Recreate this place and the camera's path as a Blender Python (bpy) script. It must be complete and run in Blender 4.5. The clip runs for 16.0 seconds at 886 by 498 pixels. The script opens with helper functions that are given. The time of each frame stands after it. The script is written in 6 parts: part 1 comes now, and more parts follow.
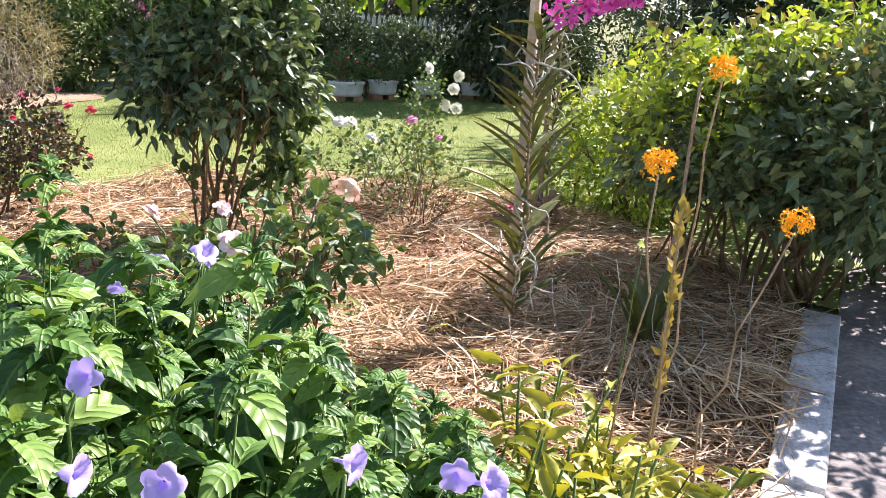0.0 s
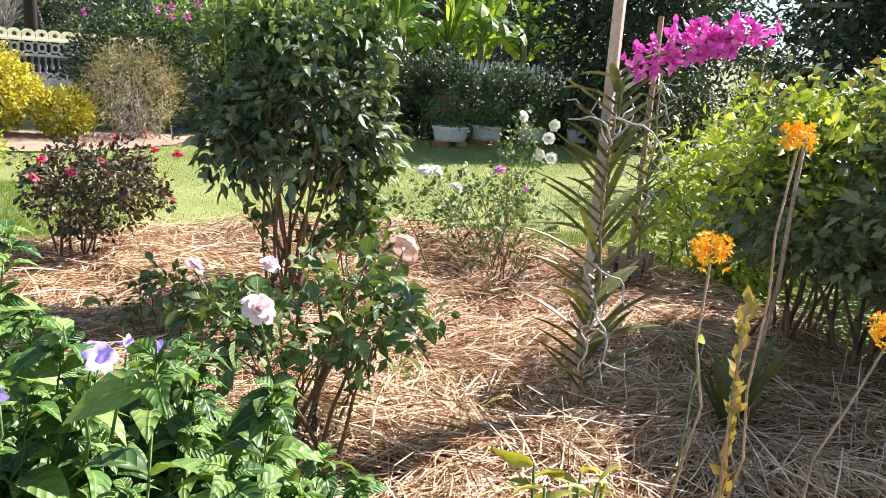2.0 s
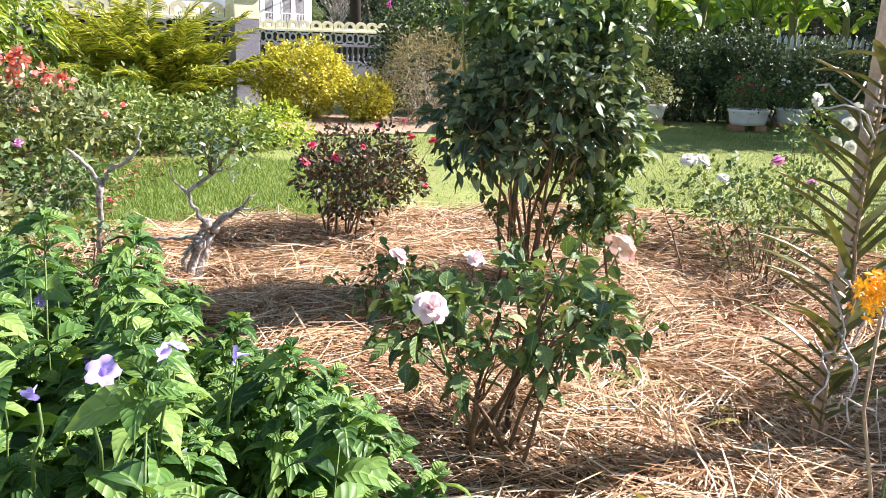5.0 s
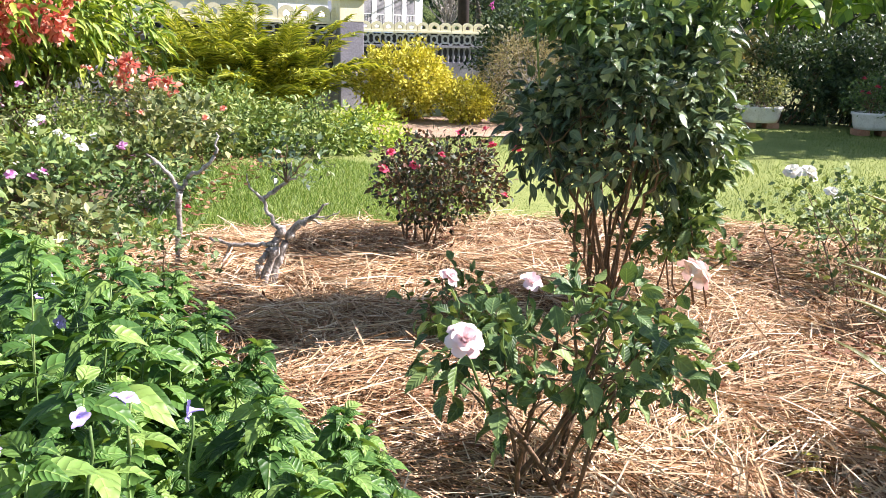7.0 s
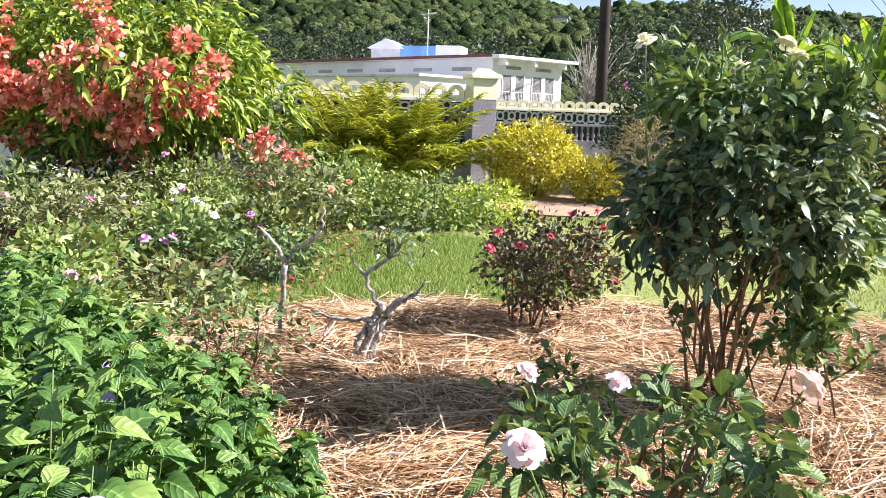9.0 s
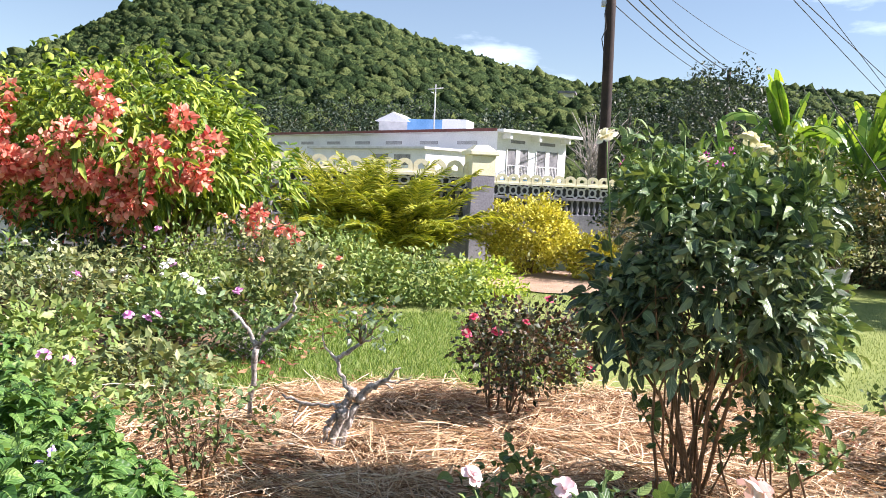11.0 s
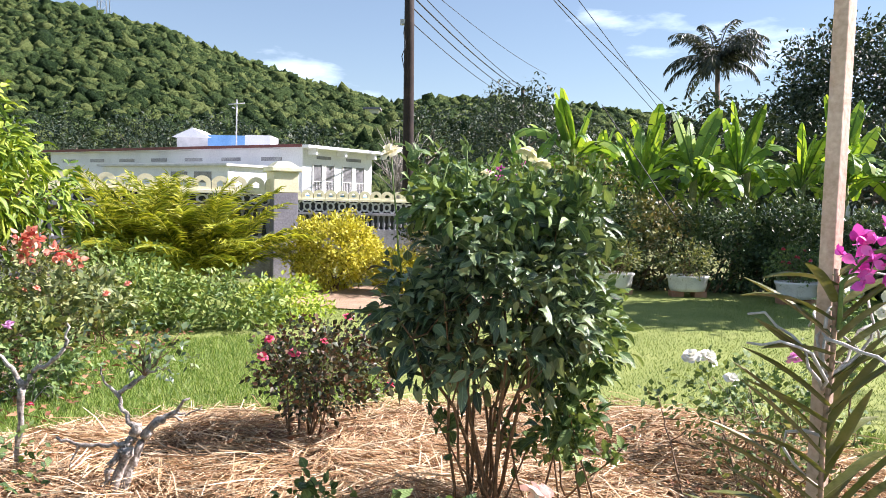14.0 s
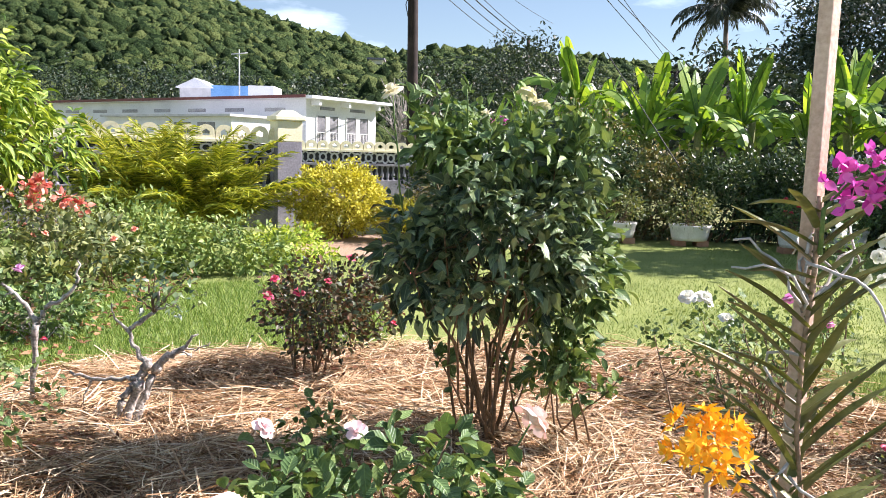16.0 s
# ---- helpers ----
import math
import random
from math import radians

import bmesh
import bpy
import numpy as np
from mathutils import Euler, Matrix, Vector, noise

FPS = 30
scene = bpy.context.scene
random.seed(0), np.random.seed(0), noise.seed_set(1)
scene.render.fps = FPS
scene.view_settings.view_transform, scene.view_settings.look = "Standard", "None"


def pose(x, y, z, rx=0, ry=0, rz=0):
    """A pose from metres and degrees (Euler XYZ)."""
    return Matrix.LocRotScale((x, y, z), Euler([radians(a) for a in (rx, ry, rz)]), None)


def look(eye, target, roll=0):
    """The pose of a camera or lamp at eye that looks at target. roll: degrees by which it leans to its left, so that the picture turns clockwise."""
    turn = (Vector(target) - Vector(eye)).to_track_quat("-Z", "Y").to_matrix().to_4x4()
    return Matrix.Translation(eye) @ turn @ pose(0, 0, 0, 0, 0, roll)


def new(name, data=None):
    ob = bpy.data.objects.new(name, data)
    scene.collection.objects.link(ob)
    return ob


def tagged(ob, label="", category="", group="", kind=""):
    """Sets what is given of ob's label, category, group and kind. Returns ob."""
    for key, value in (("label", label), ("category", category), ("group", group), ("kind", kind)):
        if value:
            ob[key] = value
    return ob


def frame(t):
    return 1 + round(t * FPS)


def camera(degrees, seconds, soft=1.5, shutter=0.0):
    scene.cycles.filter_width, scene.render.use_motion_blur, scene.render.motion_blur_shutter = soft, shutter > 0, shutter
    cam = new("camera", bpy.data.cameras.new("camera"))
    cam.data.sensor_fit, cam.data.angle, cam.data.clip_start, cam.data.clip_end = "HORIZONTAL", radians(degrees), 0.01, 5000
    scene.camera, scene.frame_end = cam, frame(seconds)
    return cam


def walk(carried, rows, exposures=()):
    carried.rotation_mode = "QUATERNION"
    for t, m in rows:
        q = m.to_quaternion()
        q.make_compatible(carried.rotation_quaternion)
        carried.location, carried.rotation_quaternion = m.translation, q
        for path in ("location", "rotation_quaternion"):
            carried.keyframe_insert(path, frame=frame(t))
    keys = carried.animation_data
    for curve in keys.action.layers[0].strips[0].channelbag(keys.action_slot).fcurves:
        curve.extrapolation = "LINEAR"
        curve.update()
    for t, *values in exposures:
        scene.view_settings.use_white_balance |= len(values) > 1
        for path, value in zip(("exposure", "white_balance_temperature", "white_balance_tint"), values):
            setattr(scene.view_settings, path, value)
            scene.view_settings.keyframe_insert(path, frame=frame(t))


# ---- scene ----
cam = camera(57.7, 16.0, soft=0.8)
PATH = [
    (0, (1.285, -0.067, 1.281), (2.406, 1.506, 0.765), 3.5),
    (0.5, (1.343, -0.072, 1.296), (2.45, 1.522, 0.811), 3.1),
    (1, (1.406, -0.059, 1.307), (2.457, 1.583, 0.859), 3.2),
    (1.5, (1.487, -0.003, 1.308), (2.448, 1.691, 0.853), 3.7),
    (2, (1.567, 0.045, 1.313), (2.464, 1.78, 0.883), 3.9),
    (2.5, (1.614, 0.073, 1.307), (2.415, 1.85, 0.855), 2.9),
    (3, (1.639, 0.095, 1.313), (2.393, 1.89, 0.856), 2.8),
    (3.5, (1.682, 0.109, 1.314), (2.314, 1.952, 0.864), 2.2),
    (4, (1.75, 0.114, 1.324), (2.247, 1.997, 0.867), 1.9),
    (4.5, (1.83, 0.109, 1.34), (2.168, 2.021, 0.86), 2.1),
    (5, (1.902, 0.101, 1.347), (2.102, 2.024, 0.838), 1.9),
    (5.2, (1.928, 0.104, 1.345), (2.091, 2.028, 0.823), 1.8),
    (7.3, (2.1, 0.282, 1.382), (1.996, 2.212, 0.869), 1.8),
    (7.5, (2.11, 0.298, 1.38), (1.979, 2.23, 0.882), 2.2),
    (8, (2.149, 0.345, 1.37), (1.952, 2.28, 0.907), 1.9),
    (8.5, (2.18, 0.381, 1.382), (1.878, 2.312, 0.96), 1.4),
    (8.7, (2.198, 0.395, 1.386), (1.846, 2.325, 0.996), 1.5),
    (10.8, (2.397, 0.444, 1.49), (1.91, 2.373, 1.291), 3.0),
    (11, (2.399, 0.47, 1.487), (1.969, 2.416, 1.31), 2.6),
    (11.5, (2.393, 0.49, 1.499), (2.03, 2.453, 1.363), 1.9),
    (12, (2.408, 0.507, 1.502), (2.138, 2.485, 1.384), 1.5),
    (12.5, (2.426, 0.536, 1.492), (2.246, 2.524, 1.368), 1.6),
    (13, (2.447, 0.541, 1.492), (2.355, 2.535, 1.369), 1.9),
    (13.5, (2.47, 0.539, 1.497), (2.439, 2.535, 1.382), 1.5),
    (14, (2.483, 0.534, 1.495), (2.515, 2.53, 1.373), 1.5),
    (14.5, (2.494, 0.504, 1.486), (2.545, 2.498, 1.347), 1.2),
    (15, (2.496, 0.485, 1.471), (2.548, 2.476, 1.294), 1.3),
    (15.5, (2.504, 0.463, 1.453), (2.549, 2.451, 1.241), 1.6),
    (16, (2.5, 0.449, 1.439), (2.524, 2.435, 1.2), 1.6),
]
walk(cam, [(t, look(eye, target, roll)) for t, eye, target, roll in PATH], [(0.0, 1.60, 6500, 15), (5.0, 1.60, 6500, 15), (8.5, 1.54, 6500, 15), (16.0, 1.50, 6500, 14)])

# ---- light ----
SUN_EL, SUN_AZ = 40.0, 11.0          # degrees: height, and turn from +x towards +y of the side the sun stands on
sun = new("sun", bpy.data.lights.new("sun", "SUN"))
sun.data.energy, sun.data.angle, sun.data.color = 5.0, radians(0.55), (1.0, 0.915, 0.93)
_sd = Vector((math.cos(radians(SUN_EL)) * math.cos(radians(SUN_AZ)), math.cos(radians(SUN_EL)) * math.sin(radians(SUN_AZ)), math.sin(radians(SUN_EL))))
sun.matrix_world = look(_sd * 60, (0, 0, 0))
world = bpy.data.worlds.new("world")
scene.world = world
world.use_nodes = True
wn, wl = world.node_tree.nodes, world.node_tree.links
sky = wn.new("ShaderNodeTexSky")
sky.sky_type, sky.sun_disc = "NISHITA", False
sky.sun_elevation, sky.sun_rotation = radians(SUN_EL), radians(90 - SUN_AZ)
sky.air_density, sky.dust_density, sky.ozone_density = 1.0, 0.15, 2.2
# thin fair-weather cloud drawn over the clear sky
wtc = wn.new("ShaderNodeTexCoord")
wmap = wn.new("ShaderNodeMapping")
wmap.inputs["Scale"].default_value = (1.6, 1.6, 5.5)
wmap.inputs["Location"].default_value = (0.35, 0.2, 0.1)
wno = wn.new("ShaderNodeTexNoise")
wno.inputs["Scale"].default_value, wno.inputs["Detail"].default_value, wno.inputs["Roughness"].default_value = 1.7, 8.0, 0.56
wra = wn.new("ShaderNodeValToRGB")
wra.color_ramp.elements[0].color = (0.045, 0.045, 0.045, 1)
wra.color_ramp.elements[0].position, wra.color_ramp.elements[1].position = 0.56, 0.78
wmx = wn.new("ShaderNodeMixRGB")
wmx.inputs[2].default_value = (15.5, 17.6, 21.0, 1)
wl.new(wtc.outputs["Generated"], wmap.inputs["Vector"])
wl.new(wmap.outputs[0], wno.inputs["Vector"])
wl.new(wno.outputs["Fac"], wra.inputs[0])
wl.new(wra.outputs[0], wmx.inputs[0])
wl.new(sky.outputs[0], wmx.inputs[1])
wbg = wn["Background"]
wbg.inputs["Strength"].default_value = 0.050
wl.new(wmx.outputs[0], wbg.inputs["Color"])

# ---- materials ----
RNG = np.random.default_rng(7)


def base_mat(name, rough=0.7, metal=0.0, spec=0.5):
    m = bpy.data.materials.new(name)
    m.use_nodes = True
    b = m.node_tree.nodes["Principled BSDF"]
    b.inputs["Roughness"].default_value, b.inputs["Metallic"].default_value = rough, metal
    b.inputs["Specular IOR Level"].default_value = spec
    return m, m.node_tree.nodes, m.node_tree.links, b


def ramp(nodes, stops):
    r = nodes.new("ShaderNodeValToRGB")
    e = r.color_ramp.elements
    while len(e) < len(stops):
        e.new(0.5)
    for k, (p, c) in zip(e, stops):
        k.position, k.color = p, (*c, 1)
    return r


def surface(name, dark, mid, light, scale=3.0, fine=60.0, rough=0.8, bump=0.3, spec=0.4, depth=0.02, metal=0.0):
    """Weathered solid: two scales of noise in colour, and a fine relief."""
    m, n, l, b = base_mat(name, rough, metal, spec)
    tc = n.new("ShaderNodeTexCoord")
    big, small = n.new("ShaderNodeTexNoise"), n.new("ShaderNodeTexNoise")
    big.inputs["Scale"].default_value, big.inputs["Detail"].default_value = scale, 7
    small.inputs["Scale"].default_value, small.inputs["Detail"].default_value = fine, 5
    mixv = n.new("ShaderNodeMath")
    mixv.operation = "MULTIPLY_ADD"
    mixv.inputs[1].default_value = 0.45
    sc = n.new("ShaderNodeMath")
    sc.operation = "MULTIPLY"
    sc.inputs[1].default_value = 0.55
    l.new(tc.outputs["Object"], big.inputs["Vector"]), l.new(tc.outputs["Object"], small.inputs["Vector"])
    l.new(big.outputs["Fac"], sc.inputs[0])
    l.new(small.outputs["Fac"], mixv.inputs[0]), l.new(sc.outputs[0], mixv.inputs[2])
    r = ramp(n, [(0.33, dark), (0.5, mid), (0.66, light)])
    l.new(mixv.outputs[0], r.inputs[0]), l.new(r.outputs[0], b.inputs["Base Color"])
    bp = n.new("ShaderNodeBump")
    bp.inputs["Strength"].default_value, bp.inputs["Distance"].default_value = bump, depth
    l.new(mixv.outputs[0], bp.inputs["Height"]), l.new(bp.outputs[0], b.inputs["Normal"])
    return m


def leafy(name, dark, mid, light, rough=0.45, through_light=0.3, glow_tint=None, spec=0.35, vein=0.0):
    """Leaf or petal: each one its own shade, blotched, with light shining through."""
    m, n, l, b = base_mat(name, rough, 0.0, spec * 0.85)
    geo, tc = n.new("ShaderNodeNewGeometry"), n.new("ShaderNodeTexCoord")
    no = n.new("ShaderNodeTexNoise")
    no.inputs["Scale"].default_value, no.inputs["Detail"].default_value = 35.0, 3
    l.new(tc.outputs["Object"], no.inputs["Vector"])
    mv = n.new("ShaderNodeMath")
    mv.operation = "MULTIPLY_ADD"
    mv.inputs[1].default_value, mv.inputs[2].default_value = 0.35, -0.17
    l.new(no.outputs["Fac"], mv.inputs[0])
    ad = n.new("ShaderNodeMath")
    ad.operation = "ADD"
    l.new(geo.outputs["Random Per Island"], ad.inputs[0]), l.new(mv.outputs[0], ad.inputs[1])
    r = ramp(n, [(0.0, dark), (0.5, mid), (1.0, light)])
    l.new(ad.outputs[0], r.inputs[0])
    bp = n.new("ShaderNodeBump")
    bp.inputs["Strength"].default_value, bp.inputs["Distance"].default_value = 0.35, 0.01
    height, colour = no.outputs["Fac"], r.outputs[0]
    if vein:
        at = n.new("ShaderNodeAttribute")
        at.attribute_name = "leaf_uv"
        sp = n.new("ShaderNodeSeparateXYZ")
        l.new(at.outputs["Vector"], sp.inputs[0])

        def calc(op, a, c=0.0, d=0.0):
            q = n.new("ShaderNodeMath")
            q.operation = op
            for k, val in enumerate((a, c, d)):
                if isinstance(val, float):
                    q.inputs[k].default_value = val
                else:
                    l.new(val, q.inputs[k])
            return q.outputs[0]

        across = calc("ABSOLUTE", calc("SUBTRACT", sp.outputs["Y"], 1.0))
        rib = calc("SMOOTH_MIN", calc("DIVIDE", across, 0.055), 1.0, 0.2)
        side = calc("ABSOLUTE", calc("SINE", calc("MULTIPLY", calc("SUBTRACT", sp.outputs["X"], calc("MULTIPLY", across, 0.55)), 20.0)))
        height = calc("MULTIPLY_ADD", calc("POWER", side, 0.6), 0.8 * vein, calc("MULTIPLY", rib, 0.5 * vein))
        height = calc("MULTIPLY_ADD", no.outputs["Fac"], 0.3, height)
        bp.inputs["Strength"].default_value, bp.inputs["Distance"].default_value = 0.6, 0.004
        pale = n.new("ShaderNodeMixRGB")
        pale.inputs[2].default_value = (*(min(1.0, c * 1.5) for c in light), 1)
        l.new(calc("MULTIPLY", calc("SUBTRACT", 1.0, rib), 0.55), pale.inputs[0])
        l.new(r.outputs[0], pale.inputs[1])
        colour = pale.outputs[0]
    l.new(colour, b.inputs["Base Color"])
    l.new(height, bp.inputs["Height"]), l.new(bp.outputs[0], b.inputs["Normal"])
    tr = n.new("ShaderNodeBsdfTranslucent")
    hs = n.new("ShaderNodeMixRGB")
    hs.blend_type = "MULTIPLY"
    hs.inputs[0].default_value = 1.0
    hs.inputs[2].default_value = (*(glow_tint or (1.7, 1.5, 0.7)), 1)
    l.new(r.outputs[0], hs.inputs[1]), l.new(hs.outputs[0], tr.inputs["Color"])
    mx = n.new("ShaderNodeMixShader")
    mx.inputs[0].default_value = through_light * 0.62
    out = n["Material Output"]
    l.new(b.outputs[0], mx.inputs[1]), l.new(tr.outputs[0], mx.inputs[2]), l.new(mx.outputs[0], out.inputs["Surface"])
    return m


M_violet_leaf = leafy("violet_leaf", (0.026, 0.075, 0.018), (0.088, 0.195, 0.042), (0.23, 0.36, 0.09), 0.44, 0.40, spec=0.35, vein=1.0)
M_violet_flower = leafy("violet_petal", (0.36, 0.27, 0.74), (0.5, 0.4, 0.84), (0.66, 0.56, 0.9), 0.6, 0.35, (1.1, 1, 1.2))
M_rose_leaf = leafy("rose_leaf", (0.018, 0.04, 0.02), (0.075, 0.13, 0.06), (0.26, 0.34, 0.17), 0.32, 0.2, spec=0.65, vein=0.8)
M_rose_leaf_mid = leafy("rose_leaf_mid", (0.045, 0.09, 0.033), (0.10, 0.175, 0.06), (0.22, 0.31, 0.10), 0.40, 0.28, vein=0.7)
M_rose_leaf_red = leafy("rose_leaf_red", (0.025, 0.038, 0.02), (0.065, 0.085, 0.04), (0.18, 0.10, 0.065), 0.4, 0.2, (1.8, 1.1, 0.6))
M_rose_leaf_pale = leafy("rose_leaf_pale", (0.06, 0.085, 0.035), (0.16, 0.21, 0.08), (0.36, 0.38, 0.17), 0.48, 0.3)
M_bed_leaf = leafy("bed_plant_leaf", (0.03, 0.06, 0.02), (0.10, 0.155, 0.045), (0.30, 0.33, 0.11), 0.42, 0.28, vein=0.5)
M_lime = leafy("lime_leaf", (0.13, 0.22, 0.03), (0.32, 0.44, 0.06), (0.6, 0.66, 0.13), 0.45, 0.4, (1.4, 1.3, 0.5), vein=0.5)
M_cover = leafy("cover_leaf", (0.0832, 0.15, 0.0405), (0.177, 0.264, 0.0675), (0.312, 0.37, 0.121), 0.5, 0.3)
M_yellow = leafy("yellow_leaf", (0.24, 0.25, 0.025), (0.55, 0.51, 0.055), (0.82, 0.77, 0.15), 0.5, 0.3, (1.1, 1, 0.4))
M_palm = leafy("palm_leaf", (0.10, 0.16, 0.025), (0.38, 0.43, 0.06), (0.72, 0.69, 0.12), 0.42, 0.45, (1.2, 1.15, 0.4))
M_palm_dark = leafy("palm_dark_leaf", (0.0312, 0.044, 0.0338), (0.0572, 0.0748, 0.054), (0.104, 0.114, 0.081), 0.4, 0.2)
M_dark_leaf = leafy("hedge_leaf", (0.016, 0.04, 0.018), (0.05, 0.09, 0.038), (0.14, 0.2, 0.08), 0.42, 0.15, spec=0.35)
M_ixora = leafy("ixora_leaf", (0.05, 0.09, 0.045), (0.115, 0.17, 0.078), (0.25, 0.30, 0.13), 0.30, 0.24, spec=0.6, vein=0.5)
M_hedge_mix = leafy("hedge_bronze_leaf", (0.05, 0.085, 0.036), (0.125, 0.17, 0.065), (0.31, 0.24, 0.1), 0.36, 0.22, spec=0.4, vein=0.6)
M_muss_leaf = leafy("mussaenda_leaf", (0.05, 0.11, 0.016), (0.17, 0.26, 0.04), (0.42, 0.51, 0.085), 0.45, 0.38, (1.4, 1.35, 0.4), vein=0.8)
M_coral = leafy("coral_bract", (0.48, 0.07, 0.06), (0.78, 0.28, 0.2), (0.94, 0.58, 0.42), 0.6, 0.4, (1.15, 0.95, 0.85))
M_twig_leaf = leafy("dry_leaf", (0.16, 0.13, 0.07), (0.3, 0.26, 0.13), (0.42, 0.4, 0.2), 0.7, 0.25, (1.2, 1.1, 0.7))
M_banana = leafy("banana_leaf", (0.06, 0.14, 0.03), (0.17, 0.30, 0.055), (0.38, 0.50, 0.11), 0.36, 0.48, (1.7, 1.6, 0.45), spec=0.45)
M_vanda = leafy("vanda_leaf", (0.035, 0.055, 0.016), (0.10, 0.125, 0.033), (0.26, 0.24, 0.075), 0.38, 0.18, spec=0.45)
M_strap = leafy("strap_leaf", (0.03, 0.045, 0.02), (0.07, 0.09, 0.034), (0.16, 0.165, 0.065), 0.4, 0.15, spec=0.45)
M_orchid_leaf = leafy("orchid_leaf", (0.146, 0.194, 0.0405), (0.312, 0.317, 0.0675), (0.55, 0.52, 0.08), 0.45, 0.35, (1.3, 1.2, 0.4))
M_magenta = leafy("magenta_petal", (0.58, 0.05, 0.38), (0.76, 0.13, 0.54), (0.88, 0.32, 0.68), 0.55, 0.3, (1.2, 0.8, 1.1))
M_orange = leafy("orange_petal", (0.8, 0.26, 0.01), (0.9, 0.46, 0.02), (0.95, 0.62, 0.05), 0.5, 0.3, (1.1, 0.9, 0.5))
M_red_petal = leafy("red_petal", (0.42, 0.02, 0.06), (0.62, 0.06, 0.13), (0.78, 0.18, 0.26), 0.5, 0.25, (1.2, 0.7, 0.7))
M_pink_petal = leafy("pink_petal", (0.82, 0.56, 0.58), (0.9, 0.72, 0.72), (0.94, 0.84, 0.82), 0.55, 0.3, (1.05, 0.9, 0.92))
M_peach_petal = leafy("peach_petal", (0.8, 0.5, 0.44), (0.9, 0.7, 0.62), (0.94, 0.82, 0.76), 0.55, 0.3, (1.05, 0.9, 0.9))
M_white_petal = leafy("white_petal", (0.78, 0.78, 0.7), (0.86, 0.86, 0.8), (0.92, 0.92, 0.86), 0.55, 0.3, (1, 1, 0.9))
M_cream_petal = leafy("cream_petal", (0.8, 0.74, 0.5), (0.88, 0.83, 0.6), (0.92, 0.89, 0.72), 0.55, 0.3, (1, 1, 0.8))
M_lilac_petal = leafy("lilac_petal", (0.62, 0.2, 0.5), (0.76, 0.34, 0.62), (0.86, 0.54, 0.76), 0.55, 0.3, (1.1, 0.9, 1.1))
M_straw = leafy("straw", (0.19, 0.095, 0.045), (0.55, 0.365, 0.195), (0.86, 0.73, 0.51), 0.65, 0.12, (1.1, 1, 0.8), spec=0.25)
M_seed = leafy("seed_bract", (0.20, 0.12, 0.04), (0.38, 0.28, 0.075), (0.52, 0.46, 0.14), 0.6, 0.25, (1.2, 1.1, 0.5))
M_litter = leafy("dead_leaf", (0.12, 0.05, 0.03), (0.26, 0.12, 0.06), (0.42, 0.24, 0.13), 0.7, 0.15, (1.2, 1.0, 0.8))
M_grass = leafy("grass_blade", (0.075, 0.135, 0.034), (0.16, 0.24, 0.057), (0.3, 0.345, 0.12), 0.5, 0.3, (1.5, 1.4, 0.5), spec=0.3)
M_grass_long = leafy("long_grass_blade", (0.06, 0.125, 0.025), (0.15, 0.25, 0.05), (0.3, 0.38, 0.10), 0.45, 0.35, (1.4, 1.4, 0.4), spec=0.3)
M_hill = leafy("hill_canopy", (0.016, 0.034, 0.014), (0.06, 0.098, 0.034), (0.15, 0.19, 0.065), 0.85, 0.0, spec=0.05)
_hn, _hl = M_hill.node_tree.nodes, M_hill.node_tree.links
_no = _hn["Noise Texture"]
_no.inputs["Scale"].default_value, _no.inputs["Detail"].default_value, _no.inputs["Roughness"].default_value = 2.2, 8, 0.75
_hn["Math"].inputs[1].default_value, _hn["Math"].inputs[2].default_value = 2.2, -1.12
_bp = _hn.new("ShaderNodeBump")
_bp.inputs["Strength"].default_value, _bp.inputs["Distance"].default_value = 1.0, 1.2
_hl.new(_no.outputs["Fac"], _bp.inputs["Height"])
_hl.new(_bp.outputs[0], _hn["Principled BSDF"].inputs["Normal"])
M_far_leaf = leafy("far_tree_leaf", (0.0156, 0.0308, 0.0189), (0.0312, 0.0572, 0.0324), (0.0728, 0.0968, 0.054), 0.5, 0.15)
M_stem = surface("rose_stem", (0.09, 0.06, 0.035), (0.17, 0.11, 0.06), (0.28, 0.18, 0.10), 14, 120, 0.7, 0.4)
M_green_stem = surface("green_stem", (0.06, 0.12, 0.03), (0.11, 0.19, 0.05), (0.2, 0.26, 0.08), 14, 120, 0.6, 0.2)
M_deadwood = surface("deadwood", (0.09, 0.075, 0.06), (0.35, 0.32, 0.28), (0.66, 0.63, 0.58), 22, 70, 0.85, 0.8)
M_root = surface("aerial_root", (0.35, 0.33, 0.29), (0.52, 0.50, 0.46), (0.68, 0.66, 0.62), 20, 150, 0.7, 0.3)
M_timber = surface("stake_timber", (0.44, 0.30, 0.21), (0.62, 0.46, 0.35), (0.76, 0.61, 0.49), 5, 70, 0.75, 0.3)
M_dry_wood = surface("dry_wood", (0.20, 0.13, 0.08), (0.36, 0.25, 0.16), (0.52, 0.38, 0.26), 9, 90, 0.8, 0.5)
M_soil = surface("soil", (0.07, 0.045, 0.03), (0.15, 0.10, 0.065), (0.26, 0.19, 0.12), 2.5, 40, 0.95, 0.8, 0.2)
M_bed = surface("straw_mulch", (0.045, 0.027, 0.016), (0.13, 0.08, 0.045), (0.30, 0.21, 0.12), 4.0, 55, 0.9, 0.9, 0.2)
M_lawn = surface("lawn", (0.125, 0.16, 0.042), (0.205, 0.25, 0.07), (0.30, 0.325, 0.115), 0.9, 45, 0.9, 0.8, 0.2, 0.03)
